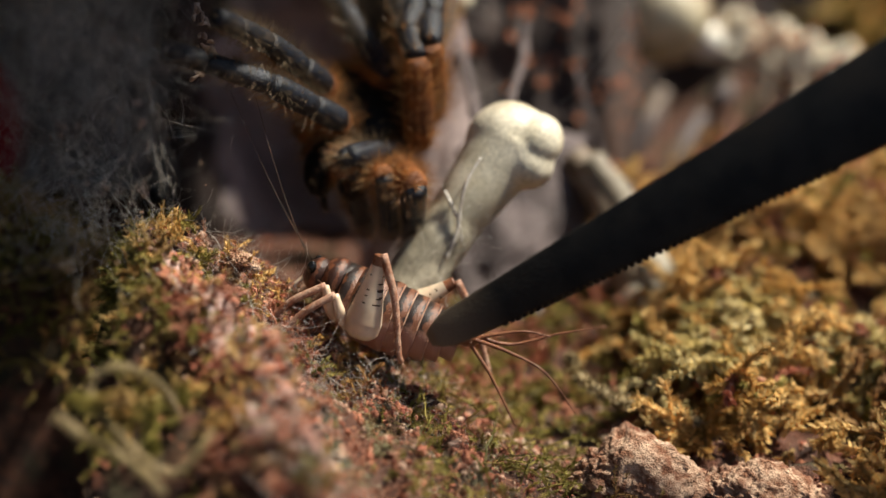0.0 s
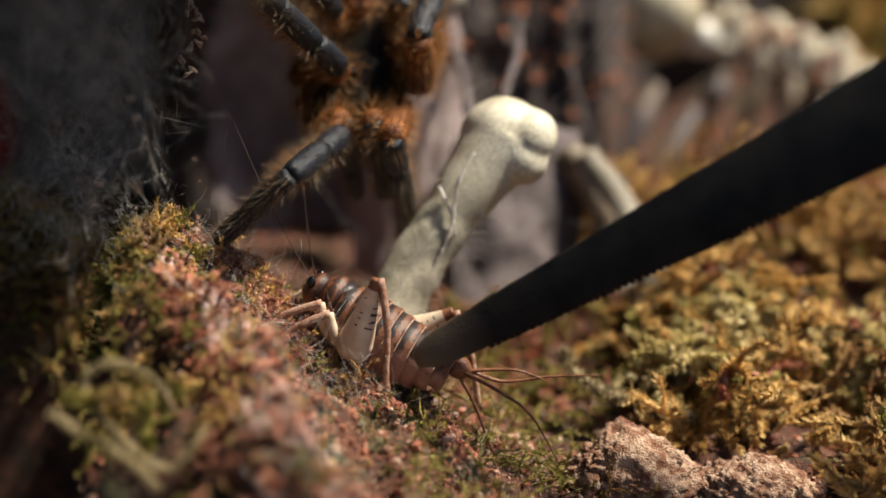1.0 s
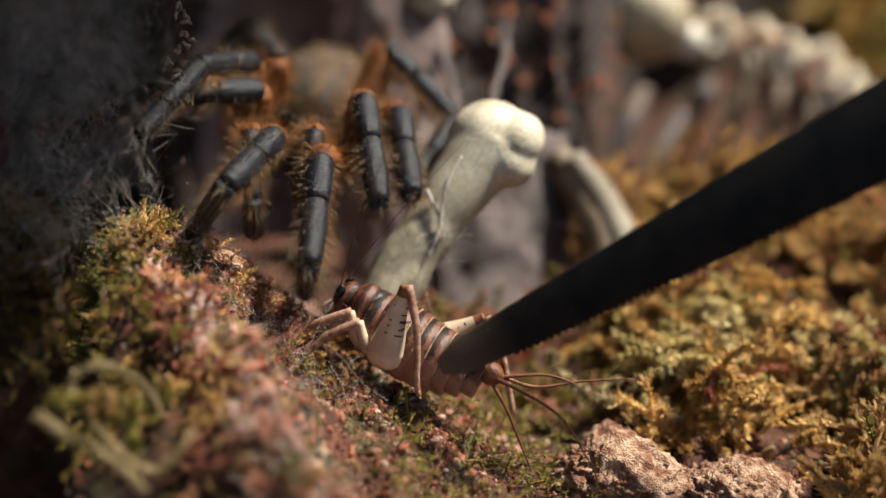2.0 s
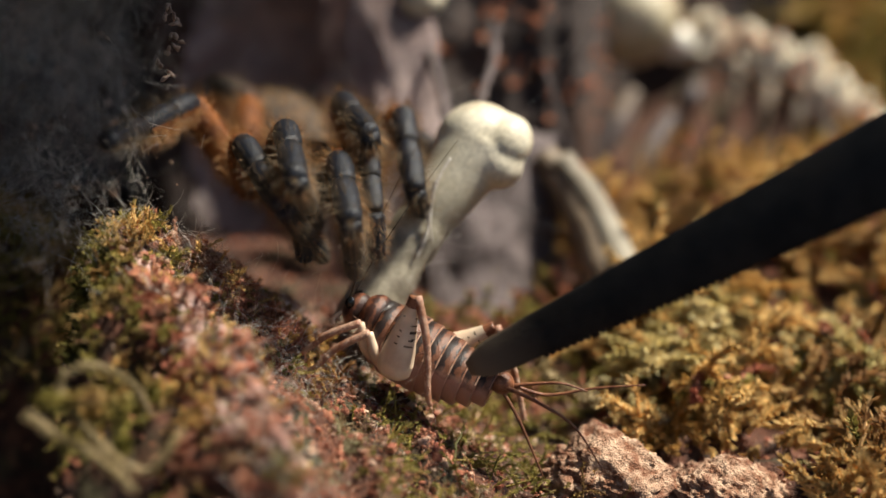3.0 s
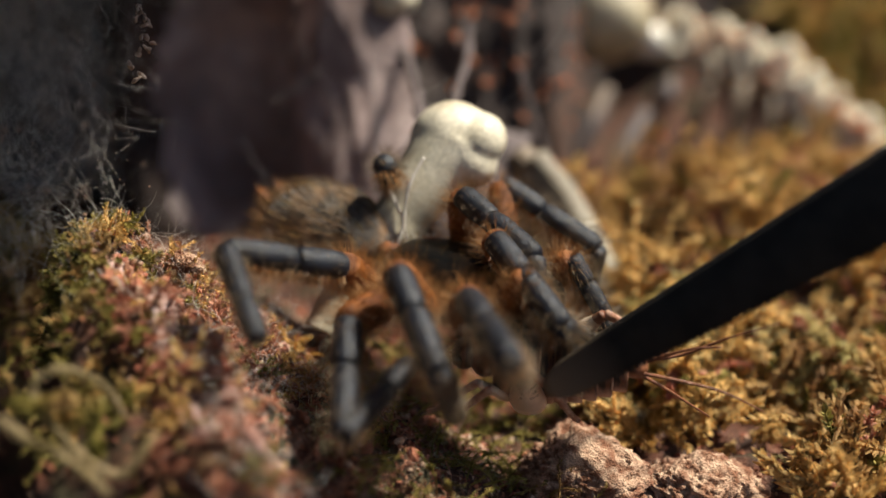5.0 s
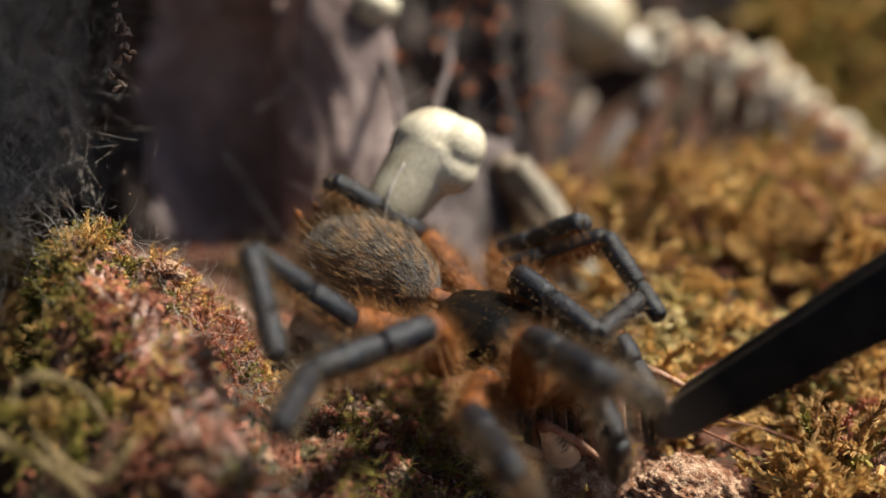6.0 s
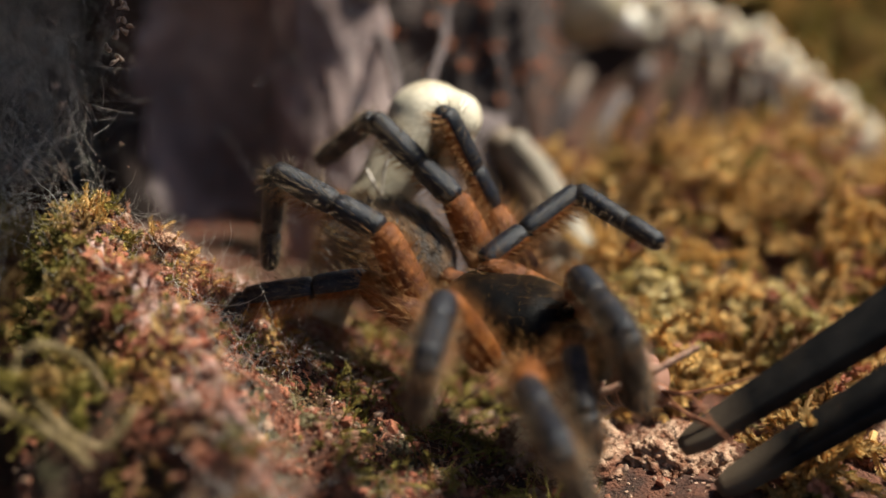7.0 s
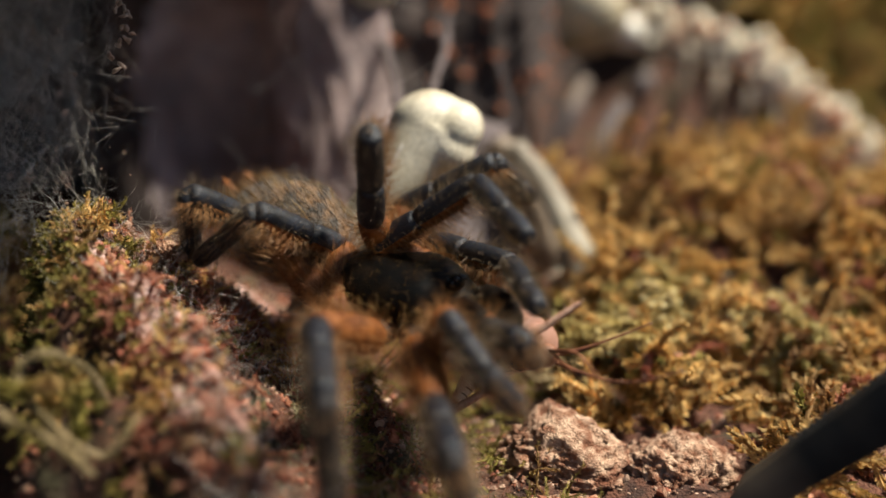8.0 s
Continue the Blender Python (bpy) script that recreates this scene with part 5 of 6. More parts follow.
def stances():
    """Seconds; carapace, forward and up; then knee, ankle and foot of each limb in spider space."""
    return [
        (0.0, (-9.9, 150.7, 33.7), (-0.25, -0.80, -0.55), (-0.05, -0.50, 0.85), [
            (-5.0, 2.8, -1.9, -2.8, 12.3, 6.6, 2.5, 6.8, -2.7),
            (-10.4, 13.7, 4.9, -8.4, 11.6, -7.8, -5.9, 7.1, -18.6),
            (-0.0, 6.6, 5.7, 4.4, 12.6, 16.3, 12.8, 16.8, 23.7),
            (-6.9, -1.3, 9.0, -1.1, -12.9, 8.8, 3.0, -24.2, 8.0),
            (3.0, 2.7, 7.1, 5.9, 8.6, 18.3, 6.4, 15.9, 27.8),
            (-7.9, -3.2, 9.6, -5.1, -15.9, 8.7, -1.3, -27.0, 6.4),
            (-2.8, -2.7, 3.9, 5.9, -12.3, 5.7, 13.9, -21.0, 3.7),
            (-4.7, -4.9, 9.3, -4.1, -17.8, 10.4, -3.8, -28.8, 5.5),
            (-2.3, 11.0, 2.9, -2.5, 11.2, -4.6, -2.2, 9.9, -9.4),
            (-6.4, 12.2, 4.2, -6.4, 12.4, -3.3, -5.4, 10.8, -7.9),
        ]),
        (0.5, (-9.2, 151.0, 38.6), (-0.18, -0.80, -0.57), (-0.05, -0.50, 0.85), [
            (-1.9, 14.1, 0.7, 1.9, 24.9, 6.7, 10.5, 26.3, -1.6),
            (-7.2, 14.1, 6.0, -6.7, 11.8, -6.8, -4.8, 10.0, -18.5),
            (0.3, 8.2, 4.8, 5.1, 11.2, 16.5, 8.6, 17.7, 26.0),
            (-8.1, 4.6, 9.3, -6.4, -8.1, 7.0, -3.4, -19.4, 4.2),
            (1.6, 0.8, 7.3, 2.8, 7.2, 18.5, 4.4, 14.4, 28.0),
            (-8.4, 1.3, 8.8, -7.8, -11.6, 7.5, -4.9, -22.6, 3.6),
            (-0.1, -3.4, 7.1, 6.2, -14.7, 5.5, 12.0, -24.7, 2.4),
            (-5.2, -1.2, 7.8, -5.3, -14.2, 7.7, -5.8, -25.1, 2.6),
            (-0.8, 13.0, 3.0, -1.8, 13.5, -4.4, -2.2, 13.2, -9.4),
            (-4.8, 13.4, 4.0, -5.4, 13.8, -3.5, -4.7, 13.2, -8.4),
        ]),
        (1.0, (-9.4, 151.7, 40.1), (-0.15, -0.82, -0.55), (-0.03, -0.50, 0.86), [
            (-0.8, 14.5, 2.3, 1.5, 25.9, 8.1, 9.9, 28.8, -0.1),
            (-6.6, 15.8, 3.8, -7.1, 14.3, -9.1, -6.2, 11.4, -20.7),
            (0.5, 7.5, 5.5, 5.1, 11.2, 17.1, 6.9, 17.5, 27.1),
            (-8.2, 5.7, 9.0, -7.3, -7.1, 7.0, -4.7, -18.5, 4.5),
            (2.4, 0.7, 7.7, 4.0, 7.1, 19.0, 5.3, 15.0, 27.8),
            (-8.2, 2.2, 8.3, -8.8, -10.7, 7.5, -6.3, -21.9, 3.9),
            (-0.1, -2.7, 6.7, 5.1, -14.5, 5.2, 10.5, -24.6, 1.6),
            (-5.1, -0.5, 7.3, -6.3, -13.5, 6.9, -7.4, -24.4, 2.1),
            (-0.6, 13.1, 3.0, -0.9, 13.0, -4.5, -1.2, 12.9, -9.5),
            (-4.2, 13.6, 3.9, -4.9, 13.8, -3.6, -4.4, 13.3, -8.5),
        ]),
        (2.5, (-18.0, 149.1, 27.1), (-0.02, -0.99, 0.12), (-0.00, 0.12, 0.99), [
            (0.5, 13.5, 5.2, 2.6, 25.8, 1.5, 6.5, 17.4, -6.1),
            (-4.6, 16.5, 2.5, -4.4, 29.0, -0.8, -1.9, 20.2, -8.6),
            (4.2, 7.3, 7.9, 13.5, 15.9, 5.0, 21.9, 14.3, -3.5),
            (-8.9, 9.4, 6.8, -10.8, 21.3, 2.0, -10.3, 18.3, -9.6),
            (6.7, -0.1, 9.2, 9.8, 12.4, 7.8, 13.6, 21.6, 1.1),
            (-13.7, 5.1, 3.0, -14.9, 17.7, -0.0, -15.0, 8.2, -7.3),
            (3.9, -4.7, 9.1, 10.0, -16.0, 11.2, 11.2, -4.2, 9.8),
            (-10.0, -14.7, 5.4, -18.2, -5.2, 2.1, -20.8, 6.0, -1.1),
            (4.0, 12.6, 4.8, 3.4, 18.2, -0.1, 4.0, 17.0, -4.9),
            (-4.3, 12.5, 4.8, -4.0, 18.2, -0.1, -3.6, 17.0, -5.0),
        ]),
        (3.0, (-13.2, 146.6, 27.4), (0.28, -0.96, -0.00), (0.06, 0.01, 1.00), [
            (5.1, 12.3, 7.7, 6.4, 25.1, 5.5, 2.4, 16.4, -1.7),
            (-0.4, 13.8, 4.7, 1.1, 26.4, 1.5, -1.7, 18.2, -6.8),
            (9.3, 10.3, 5.8, 7.0, 22.5, 2.0, 1.1, 15.4, -5.8),
            (-3.3, 1.9, 8.9, -3.4, 14.8, 7.7, -6.6, 5.0, 1.5),
            (13.4, -1.7, 7.8, 19.8, 9.6, 7.3, 23.7, 20.9, 8.4),
            (-10.4, 2.7, 7.7, -9.1, 13.9, 1.2, -13.6, 5.9, -6.6),
            (4.6, -15.8, 5.3, 7.2, -28.6, 5.2, 12.1, -17.7, 4.2),
            (-11.0, -15.7, 3.2, -16.0, -3.7, 2.2, -15.2, 8.1, 0.2),
            (4.3, 12.3, 4.9, 4.1, 17.9, -0.1, 3.7, 17.9, -5.0),
            (-4.1, 12.3, 4.9, -3.5, 17.9, -0.0, -4.0, 18.0, -5.0),
        ]),
        (3.5, (-8.8, 140.7, 25.0), (0.59, -0.81, 0.03), (0.10, 0.11, 0.99), [
            (6.9, 17.1, -1.1, 12.3, 28.9, -2.5, 5.5, 21.3, -8.9),
            (1.6, 14.1, 1.6, 4.7, 26.6, -0.2, -3.7, 21.9, -7.4),
            (12.8, 10.0, 4.0, 11.3, 21.3, -2.3, 3.9, 14.7, -9.1),
            (-4.6, 8.2, 7.5, -1.7, 20.8, 7.4, -11.3, 17.5, 1.0),
            (13.1, 5.0, -6.7, 11.5, 16.7, -12.0, 1.0, 18.6, -17.4),
            (-1.3, 0.3, 7.2, -4.1, 12.6, 3.9, -12.5, 6.6, -2.3),
            (-0.1, -16.4, -0.4, 9.9, -10.0, 4.8, 17.7, -1.3, 7.3),
            (-9.7, -14.6, 5.7, -8.6, -2.7, 10.9, -18.3, -9.1, 7.8),
            (4.6, 12.3, 4.9, 4.6, 17.8, -0.2, 3.5, 18.1, -5.0),
            (-3.7, 12.4, 4.9, -2.9, 18.0, -0.1, -4.1, 18.3, -4.9),
        ]),
        (4.0, (-4.2, 136.7, 23.4), (0.65, -0.75, 0.08), (0.06, 0.16, 0.98), [
            (13.7, 12.5, 2.0, 16.3, 24.7, -1.7, 6.6, 20.1, -6.9),
            (-6.9, 12.1, 7.8, -5.1, 23.7, 2.2, -13.6, 20.8, -5.7),
            (17.3, 6.4, -0.4, 18.0, 18.7, -4.7, 7.7, 14.7, -9.3),
            (-2.9, 2.2, 8.7, -4.6, 14.3, 4.2, -7.9, 15.4, -7.3),
            (16.5, 2.6, -4.4, 17.3, 14.6, -9.3, 7.9, 11.1, -16.0),
            (1.0, -4.3, 5.5, -0.8, 7.6, 0.7, -10.6, 1.8, -3.2),
            (4.1, -17.7, 1.5, 16.3, -13.9, 3.8, 23.0, -4.9, -0.5),
            (-1.5, -7.8, 8.7, -0.5, 4.6, 12.5, -10.0, -1.8, 9.0),
            (4.7, 12.3, 4.9, 4.9, 17.8, -0.2, 3.4, 18.2, -4.9),
            (-3.5, 12.5, 4.9, -2.6, 18.0, -0.1, -4.1, 18.4, -4.9),
        ]),
        (4.5, (2.2, 133.1, 22.9), (0.71, -0.69, 0.10), (-0.01, 0.13, 0.99), [
            (13.4, 12.7, 2.4, 21.6, 22.6, 0.7, 13.9, 16.4, -6.0),
            (2.5, 11.5, 4.2, 8.2, 22.3, -0.2, -0.4, 19.1, -7.9),
            (13.7, 3.3, 7.4, 17.9, 12.8, -0.4, 10.8, 9.0, -9.4),
            (-6.8, 4.6, 9.3, -14.4, 10.0, 0.3, -19.2, 3.9, -8.9),
            (17.5, 1.2, -3.3, 21.5, 12.6, -7.9, 9.9, 10.8, -10.1),
            (0.6, 3.2, 3.2, 6.6, 14.7, 3.5, 15.8, 20.9, -1.0),
            (12.6, -0.5, 4.1, 25.3, -2.6, 5.3, 31.7, 6.6, 1.1),
            (-10.7, -14.8, 4.9, -4.5, -4.1, 8.9, -14.3, -9.7, 4.9),
            (4.8, 12.2, 4.9, 5.2, 17.8, -0.0, 3.9, 18.7, -4.8),
            (-3.4, 12.4, 4.9, -2.3, 17.9, -0.0, -3.6, 18.8, -4.7),
        ]),
        (5.2, (8.9, 128.7, 17.7), (0.78, -0.61, -0.13), (0.10, -0.08, 0.99), [
            (12.8, 10.5, 5.5, 20.7, 20.8, 6.2, 11.0, 17.8, -0.3),
            (1.1, 4.4, 7.3, 4.9, 16.0, 2.8, -6.0, 14.5, -2.0),
            (15.8, 4.7, 5.1, 22.8, 15.1, 1.8, 14.4, 12.4, -6.4),
            (-11.9, -3.8, 6.6, -13.3, 8.9, 4.2, -14.2, 8.5, -7.8),
            (17.4, 0.4, 1.8, 27.4, 6.0, -4.4, 16.3, 4.8, -0.1),
            (-4.5, -3.5, 9.2, -1.6, 8.9, 6.5, -1.5, 9.9, -5.4),
            (14.8, -4.5, 4.3, 26.0, -9.8, 8.4, 30.9, 0.2, 3.9),
            (-10.0, -16.2, 3.4, 0.4, -13.3, 10.6, -8.6, -17.2, 3.8),
            (4.7, 12.0, 5.0, 3.0, 16.4, -0.8, 2.7, 18.1, -5.5),
            (-3.5, 12.1, 5.1, -4.9, 16.3, -0.9, -5.3, 18.1, -5.6),
        ]),
        (6.0, (15.1, 122.7, 15.0), (0.79, -0.56, -0.24), (0.18, -0.16, 0.97), [
            (11.0, 7.4, 8.0, 18.4, 17.3, 12.1, 8.2, 19.7, 6.3),
            (-3.2, -1.9, 5.7, 1.8, 10.1, 6.0, -10.2, 9.5, 5.6),
            (17.0, 6.2, 1.5, 26.1, 14.7, 5.4, 18.2, 16.3, -3.5),
            (-11.7, -7.6, 0.7, -14.3, 2.4, 8.6, -9.0, 12.5, 5.0),
            (14.8, -1.1, 6.6, 26.9, -5.4, 4.5, 37.5, -0.2, 6.6),
            (-15.1, -10.4, 0.6, -14.1, -0.7, 9.2, -22.5, -3.8, 1.2),
            (15.4, -9.4, 3.4, 23.7, -16.2, 10.8, 29.9, -6.8, 6.4),
            (-9.1, -17.2, 1.8, -0.9, -25.3, 7.8, -7.7, -28.0, -1.8),
            (6.2, 11.7, 4.6, 9.5, 17.6, 1.3, 8.0, 18.3, -3.4),
            (-1.2, 11.4, 5.2, 1.9, 17.5, 2.3, 0.9, 18.4, -2.5),
        ]),
        (6.5, (21.2, 116.0, 9.2), (0.85, -0.48, -0.20), (0.12, -0.18, 0.98), [
            (5.7, 5.3, 9.6, 15.1, 13.1, 14.1, 6.5, 17.4, 6.9),
            (-15.3, 3.4, 2.4, -6.8, 11.8, 7.5, 2.9, 18.8, 8.3),
            (10.3, 7.1, 7.9, 19.9, 14.6, 12.5, 11.8, 19.4, 5.1),
            (-9.3, 1.6, 9.4, -17.4, 11.0, 13.4, -15.8, 22.7, 15.4),
            (11.8, -3.7, 8.6, 23.3, -9.9, 8.1, 34.9, -7.3, 7.1),
            (-14.4, -10.4, 2.4, -8.4, -18.8, 10.3, -16.4, -22.6, 2.2),
            (10.0, -12.0, 7.6, 17.0, -20.9, 13.9, 13.8, -22.8, 2.5),
            (-13.4, -13.9, 3.0, -9.7, -22.8, 11.8, -12.7, -30.8, 3.4),
            (6.2, 11.6, 4.7, 6.8, 17.0, -0.5, 5.5, 17.8, -5.3),
            (-1.2, 11.3, 5.2, -1.1, 17.0, 0.3, -2.0, 17.9, -4.5),
        ]),
        (7.0, (16.4, 120.2, 15.0), (0.72, -0.67, -0.17), (0.09, -0.15, 0.98), [
            (14.0, 11.6, 3.0, 22.6, 20.8, 5.8, 15.6, 20.4, -3.9),
            (0.5, 6.9, 7.9, 8.2, 17.3, 8.9, 2.3, 17.3, -1.5),
            (13.8, 1.0, 7.3, 24.5, 8.1, 8.9, 19.8, 3.9, -1.3),
            (-1.4, -5.8, 3.4, -12.2, -2.3, 9.9, -10.3, 9.5, 8.8),
            (9.0, -13.2, 1.8, 16.1, -23.4, -2.1, 21.5, -27.5, -12.0),
            (-9.6, -11.4, 5.1, -5.0, -16.0, 16.4, -10.0, -20.8, 6.6),
            (8.7, -11.8, 8.2, 12.0, -24.0, 11.2, 11.5, -25.0, -0.7),
            (-3.0, -11.8, 8.2, -1.9, -23.4, 14.0, -2.7, -32.0, 5.8),
            (7.2, 11.6, 4.1, 12.2, 16.8, 2.2, 10.6, 17.4, -2.6),
            (0.3, 10.9, 4.8, 5.0, 16.7, 4.4, 4.2, 17.6, -0.4),
        ]),
        (7.5, (9.3, 119.3, 16.0), (0.71, -0.69, -0.16), (0.08, -0.14, 0.99), [
            (11.7, 14.3, 2.5, 21.9, 21.8, 5.5, 16.7, 18.5, -4.8),
            (-9.9, -3.7, 0.4, -6.5, 8.4, 3.7, 1.8, 17.0, 5.4),
            (14.6, 4.3, 6.4, 23.2, 13.9, 8.4, 16.0, 10.0, -0.4),
            (-6.7, -8.4, 1.4, -12.5, 1.5, 7.4, -5.2, 10.9, 5.9),
            (3.3, -12.7, 1.2, 15.5, -13.0, 5.7, 14.4, -17.9, -5.2),
            (-12.5, -12.4, 0.1, -11.7, -2.8, 8.9, -20.1, -3.3, 0.3),
            (7.4, -17.3, 2.7, 13.1, -28.2, 6.9, 20.5, -18.7, 7.7),
            (-0.4, -4.1, 7.7, 4.7, -2.7, 19.5, -1.9, -9.3, 12.0),
            (4.9, 10.3, 5.6, 7.7, 16.8, 3.1, 6.9, 19.4, -1.1),
            (2.1, 11.2, 3.1, 6.1, 17.2, 5.0, 3.0, 16.8, 1.2),
        ]),
        (8.0, (4.6, 120.0, 19.2), (0.70, -0.70, -0.14), (0.05, -0.15, 0.99), [
            (12.2, 14.8, -1.0, 20.5, 24.1, 2.6, 14.4, 21.3, -7.3),
            (-8.0, -4.1, 1.6, -5.7, 8.4, 4.4, 1.9, 17.5, 6.2),
            (16.5, 4.0, 4.1, 24.8, 14.0, 5.4, 23.0, 13.6, -6.5),
            (-0.3, -5.0, 3.3, -5.5, 3.4, 11.8, -0.2, 14.2, 11.3),
            (-0.3, -10.3, 1.0, 10.4, -11.5, 8.2, 11.3, -20.0, -0.2),
            (-11.3, -12.7, 1.2, -16.7, -3.7, 8.8, -25.9, -4.9, 1.2),
            (3.5, -17.4, 2.0, 14.2, -17.1, 9.3, 10.3, -22.5, -0.7),
            (1.1, -4.7, 6.8, 5.5, -0.9, 18.4, -1.1, -7.6, 11.0),
            (6.9, 11.0, 4.5, 9.2, 17.9, 2.7, 6.7, 20.0, -1.1),
            (2.4, 12.1, 2.0, 5.4, 18.4, 4.8, 2.2, 18.2, 0.9),
        ]),
    ]


def frame_of(at, ahead, back):
    """A pose (mm) at a point with y ahead and z as near back as can be."""
    y = Vector(ahead).normalized()
    b = Vector(back)
    z = b - y * b.dot(y)
    if z.length < 1e-4:
        z = y.orthogonal()
    z.normalize()
    m = Matrix((y.cross(z), y, z)).transposed().to_4x4()
    m.translation = Vector(at) * MM
    return m


def spline(ts, vals, t):
    """Smooth values between the stances."""
    i = max(0, min(len(ts) - 2, int(np.searchsorted(ts, t, side="right")) - 1))
    h = ts[i + 1] - ts[i]
    s = (t - ts[i]) / h

    def slope(k):
        if k == 0 or k == len(ts) - 1:
            return (vals[min(k + 1, len(ts) - 1)] - vals[max(k - 1, 0)]) / (ts[min(k + 1, len(ts) - 1)] - ts[max(k - 1, 0)]) * 0.5
        return 0.7 * (vals[k + 1] - vals[k - 1]) / (ts[k + 1] - ts[k - 1])
    return (vals[i] * (2 * s**3 - 3 * s**2 + 1) + slope(i) * h * (s**3 - 2 * s**2 + s)
            + vals[i + 1] * (3 * s**2 - 2 * s**3) + slope(i + 1) * h * (s**3 - s**2))


def step_spider():
    rows = stances()
    ts = np.array([r[0] for r in rows])
    body = np.array([[*r[1], *r[2], *r[3]] for r in rows])
    joints = np.array([r[4] for r in rows])
    times = [round(0.1 * k, 1) for k in range(81)]
    poses, chains = [], {}
    for t in times:
        b = spline(ts, body, t)
        poses.append((t, frame_of(b[:3], b[3:6], b[6:9])))
        j = spline(ts, joints, t)
        for k, (hip, L, *_rest) in enumerate(spider_limbs):
            p, chain = hip.copy(), [hip.copy()]
            for q, ln in zip(j[k].reshape(3, 3), L):
                p = p + (Vector(q) - p).normalized() * ln
                chain.append(p.copy())
            chains.setdefault(k, []).append(chain)
    walk(spider, poses)
    for k, (hip, L, fem, pat, tib, foot) in enumerate(spider_limbs):
        keyed = {ob: [] for ob in (fem, pat, tib, *foot)}
        for t, (h, knee, ankle, toe) in zip(times, chains[k]):
            out = knee - (h + toe) * 0.5 + Vector((0, 0, 4.0)) + (knee - h) * 0.2
            keyed[fem].append((t, frame_of(h, knee - h, out)))
            keyed[pat].append((t, frame_of(knee, ankle - knee, out)))
            keyed[tib].append((t, frame_of(knee + (ankle - knee) * 0.43, ankle - knee, out)))
            keyed[foot[0]].append((t, frame_of(ankle, toe - ankle, out)))
            if len(foot) > 1:
                keyed[foot[1]].append((t, frame_of(ankle + (toe - ankle) * 0.61, toe - ankle, out)))
        for ob, rs in keyed.items():
            walk(ob, rs)


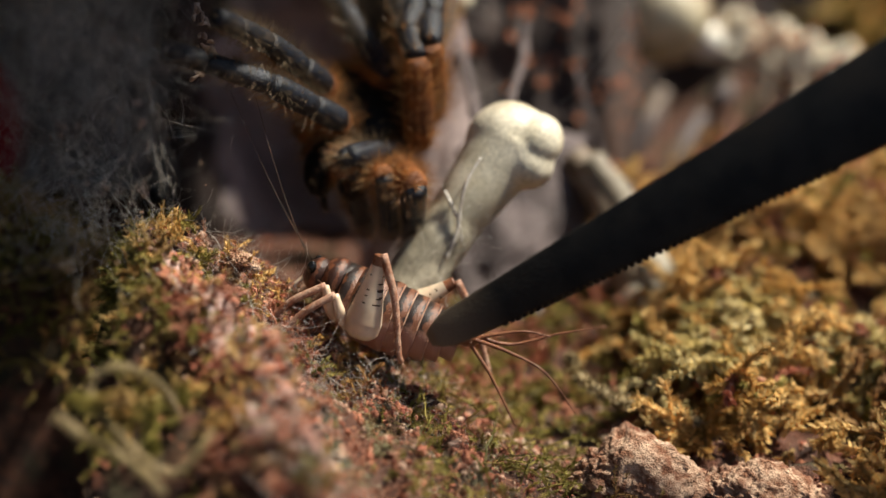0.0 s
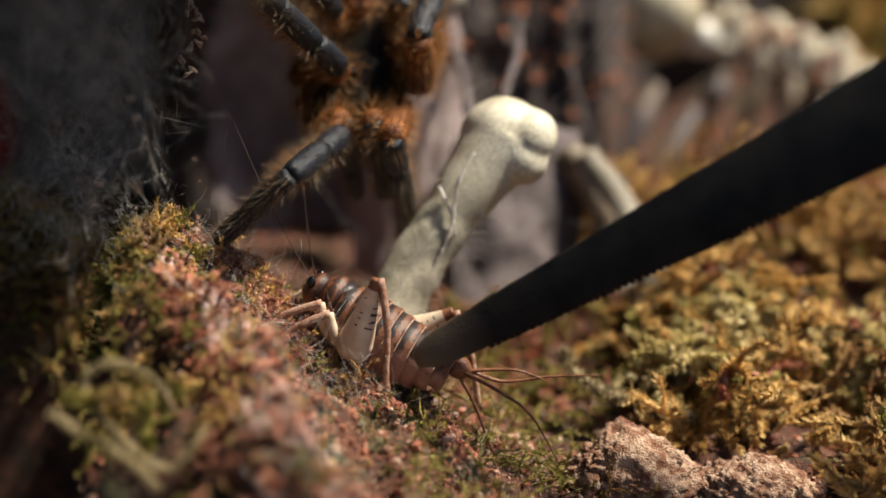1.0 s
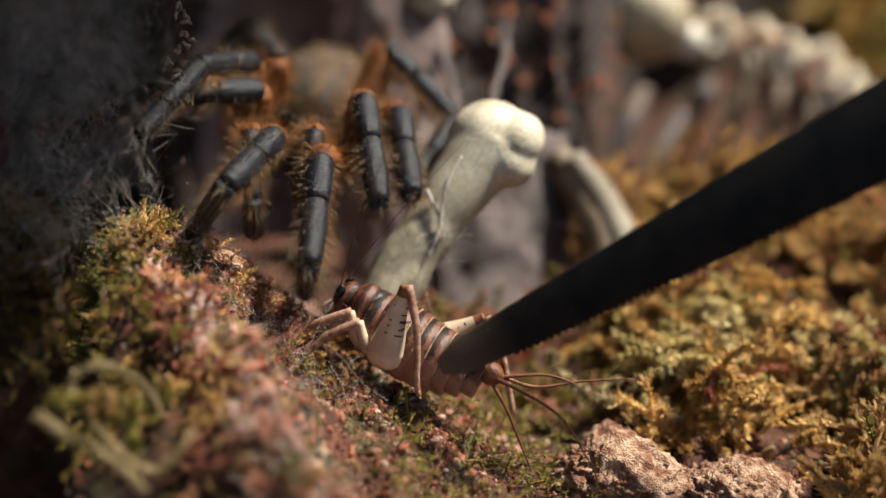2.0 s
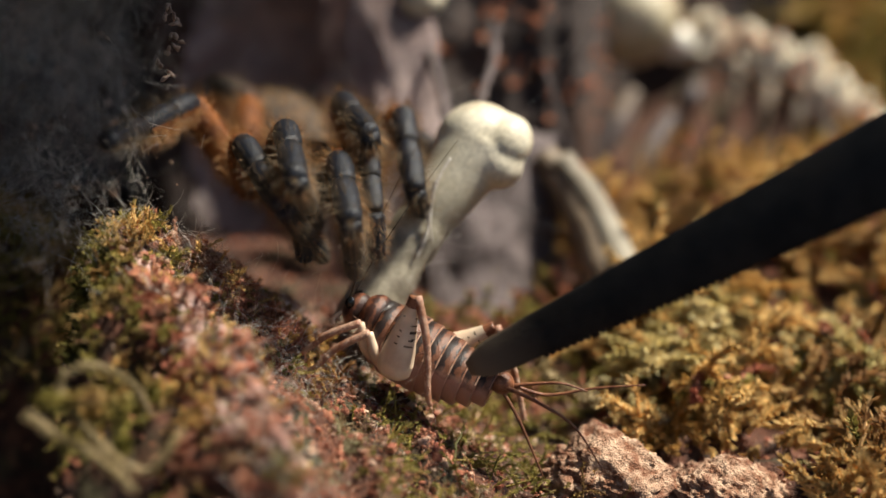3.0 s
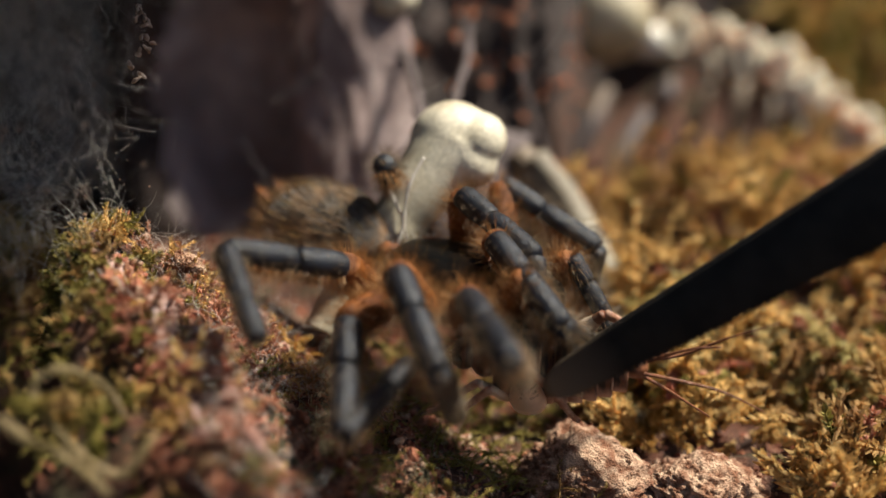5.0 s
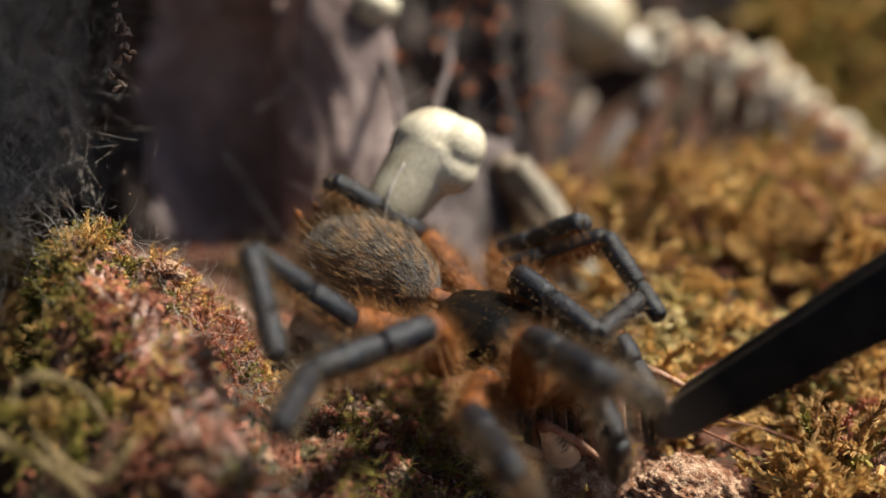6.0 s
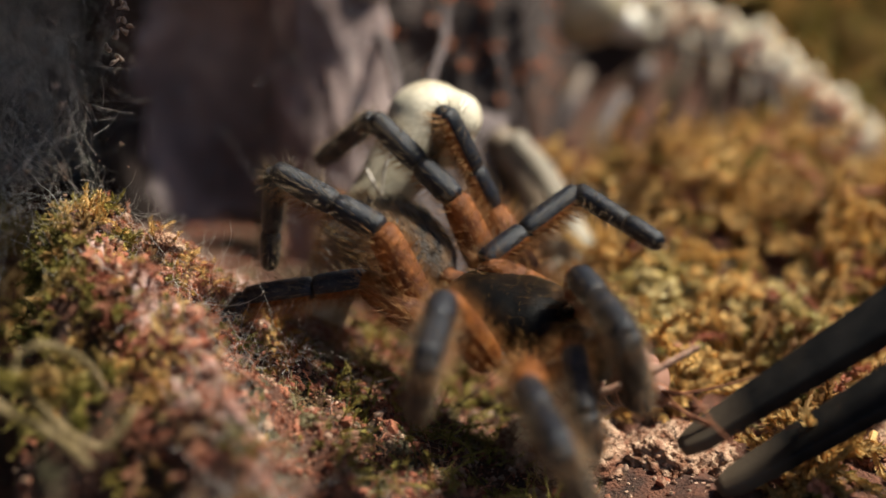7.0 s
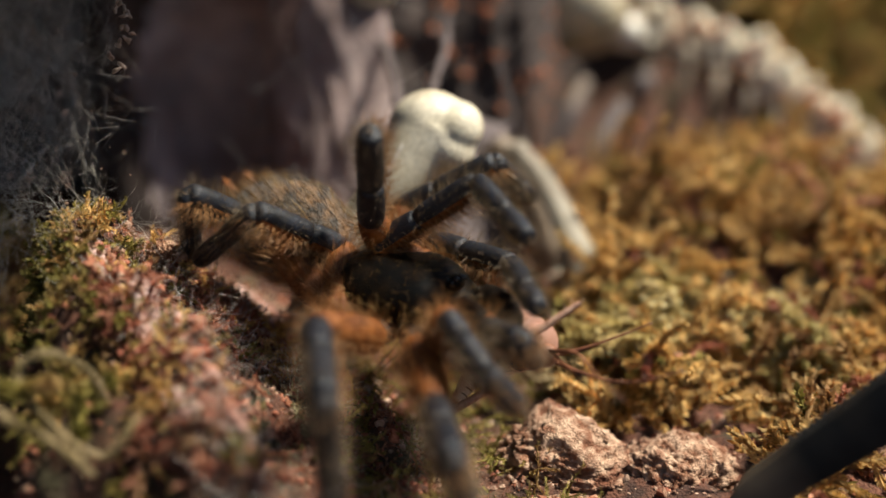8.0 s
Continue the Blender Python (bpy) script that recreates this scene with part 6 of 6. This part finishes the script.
def motions():
    walk(tongs, [
        (0.0, grip((-0.5, 121.7, 15.6), (42.9, 116.8, 42.8))),
        (0.5, grip((-1.7, 121.2, 14.7), (43.1, 116.3, 42.1))),
        (1.0, grip((-1.4, 120.7, 13.1), (43.5, 115.8, 40.5))),
        (2.5, grip((4.8, 118.9, 13.3), (44.9, 112.9, 39.2))),
        (3.0, grip((6.9, 118.5, 13.5), (45.5, 111.8, 37.5))),
        (3.5, grip((10.4, 117.9, 11.3), (46.3, 111.2, 35.4))),
        (4.0, grip((11.3, 118.4, 13.4), (46.6, 110.8, 34.8))),
        (4.5, grip((13.7, 117.1, 12.8), (46.6, 109.6, 34.9))),
        (6.0, grip((30.5, 110.4, 10.5), (48.3, 102.1, 26.8))),
        (6.5, grip((37.0, 107.5, 7.2), (49.8, 102.2, 18.8), 20)),
        (6.7, grip((36.1, 107.9, 5.1), (50.7, 103.8, 17.4), 60)),
        (7.0, grip((34.5, 108.0, 2.1), (51.7, 105.3, 15.6), 118)),
        (7.5, grip((29.7, 99.8, 3.7), (49.1, 98.0, 17.3), 168)),
        (8.0, grip((35.9, 100.9, 3.1), (49.4, 99.4, 13.8), 172)),
    ])
    for arm, side in zip(tong_arms, (-1, 1)):
        walk(arm, [
            (0.0, pose(side * 0.0029, 0, 0, 0, 0, -side * 0.4)),
            (4.5, pose(side * 0.0029, 0, 0, 0, 0, -side * 0.4)),
            (6.0, pose(side * 0.0032, 0, 0, 0, 0, -side * 0.5)),
            (6.5, pose(side * 0.0036, 0, 0, 0, 0, -side * 0.8)),
            (7.0, pose(side * 0.0036, 0, 0, 0, 0, -side * 0.9)),
            (8.0, pose(side * 0.0030, 0, 0, 0, 0, -side * 0.5)),
        ])
    walk(cricket, [
        (0.0, held((-14.5, 129.4, 20.1), (3.9, 126.2, 13.4))),
        (0.5, held((-14.5, 129.1, 19.8), (2.8, 125.6, 12.2))),
        (1.0, held((-13.9, 128.7, 18.1), (2.9, 123.9, 10.1))),
        (2.5, held((-7.4, 127.9, 17.4), (9.3, 122.2, 10.6))),
        (3.0, held((-6.7, 127.2, 16.6), (10.2, 121.4, 9.8))),
        (3.5, held((-1.8, 125.6, 14.5), (15.0, 121.6, 10.0), (0, -0.2, 1))),
        (4.0, held((2.0, 124.0, 13.9), (17.0, 121.0, 12.3), (0, -0.5, 0.85))),
        (4.5, held((5.8, 120.8, 13.9), (19.7, 118.9, 12.6), (0, -0.6, 0.8))),
        (6.0, held((13.7, 121.5, 6.4), (33.5, 116.1, 9.1), (0, -0.6, 0.8))),
        (6.5, held((18.3, 115.7, 0.5), (37.8, 109.4, 3.6), (0.25, -0.7, 0.65))),
        (7.0, held((17.6, 124.4, 8.1), (26.2, 115.2, 9.0), (0.2, -0.95, -0.2))),
        (7.5, held((9.0, 124.7, 10.0), (18.4, 115.4, 11.2), (0.2, -0.95, -0.2))),
        (8.0, held((5.3, 126.0, 11.7), (14.9, 116.8, 13.6), (0.2, -0.95, -0.2))),
    ])
    for feeler, s, rows in ((cricket_antennae[0], -1, [(0.0, 38, 4), (0.5, 50, 14), (1.0, 52, 10), (2.5, -14, 6), (4.0, 30, 30), (8.0, 40, 30)]),
                            (cricket_antennae[1], 1, [(0.0, 46, -8), (0.5, 56, -16), (1.0, 30, -4), (2.5, -20, 10), (4.0, 20, -30), (8.0, 30, -30)])):
        walk(feeler, [(t, Matrix.Translation(Vector((s * 0.7, 0.7, 1.2)) * MM) @ pose(0, 0, 0, -swing, lean * s, 0)) for t, swing, lean in rows])
    step_spider()


motions()
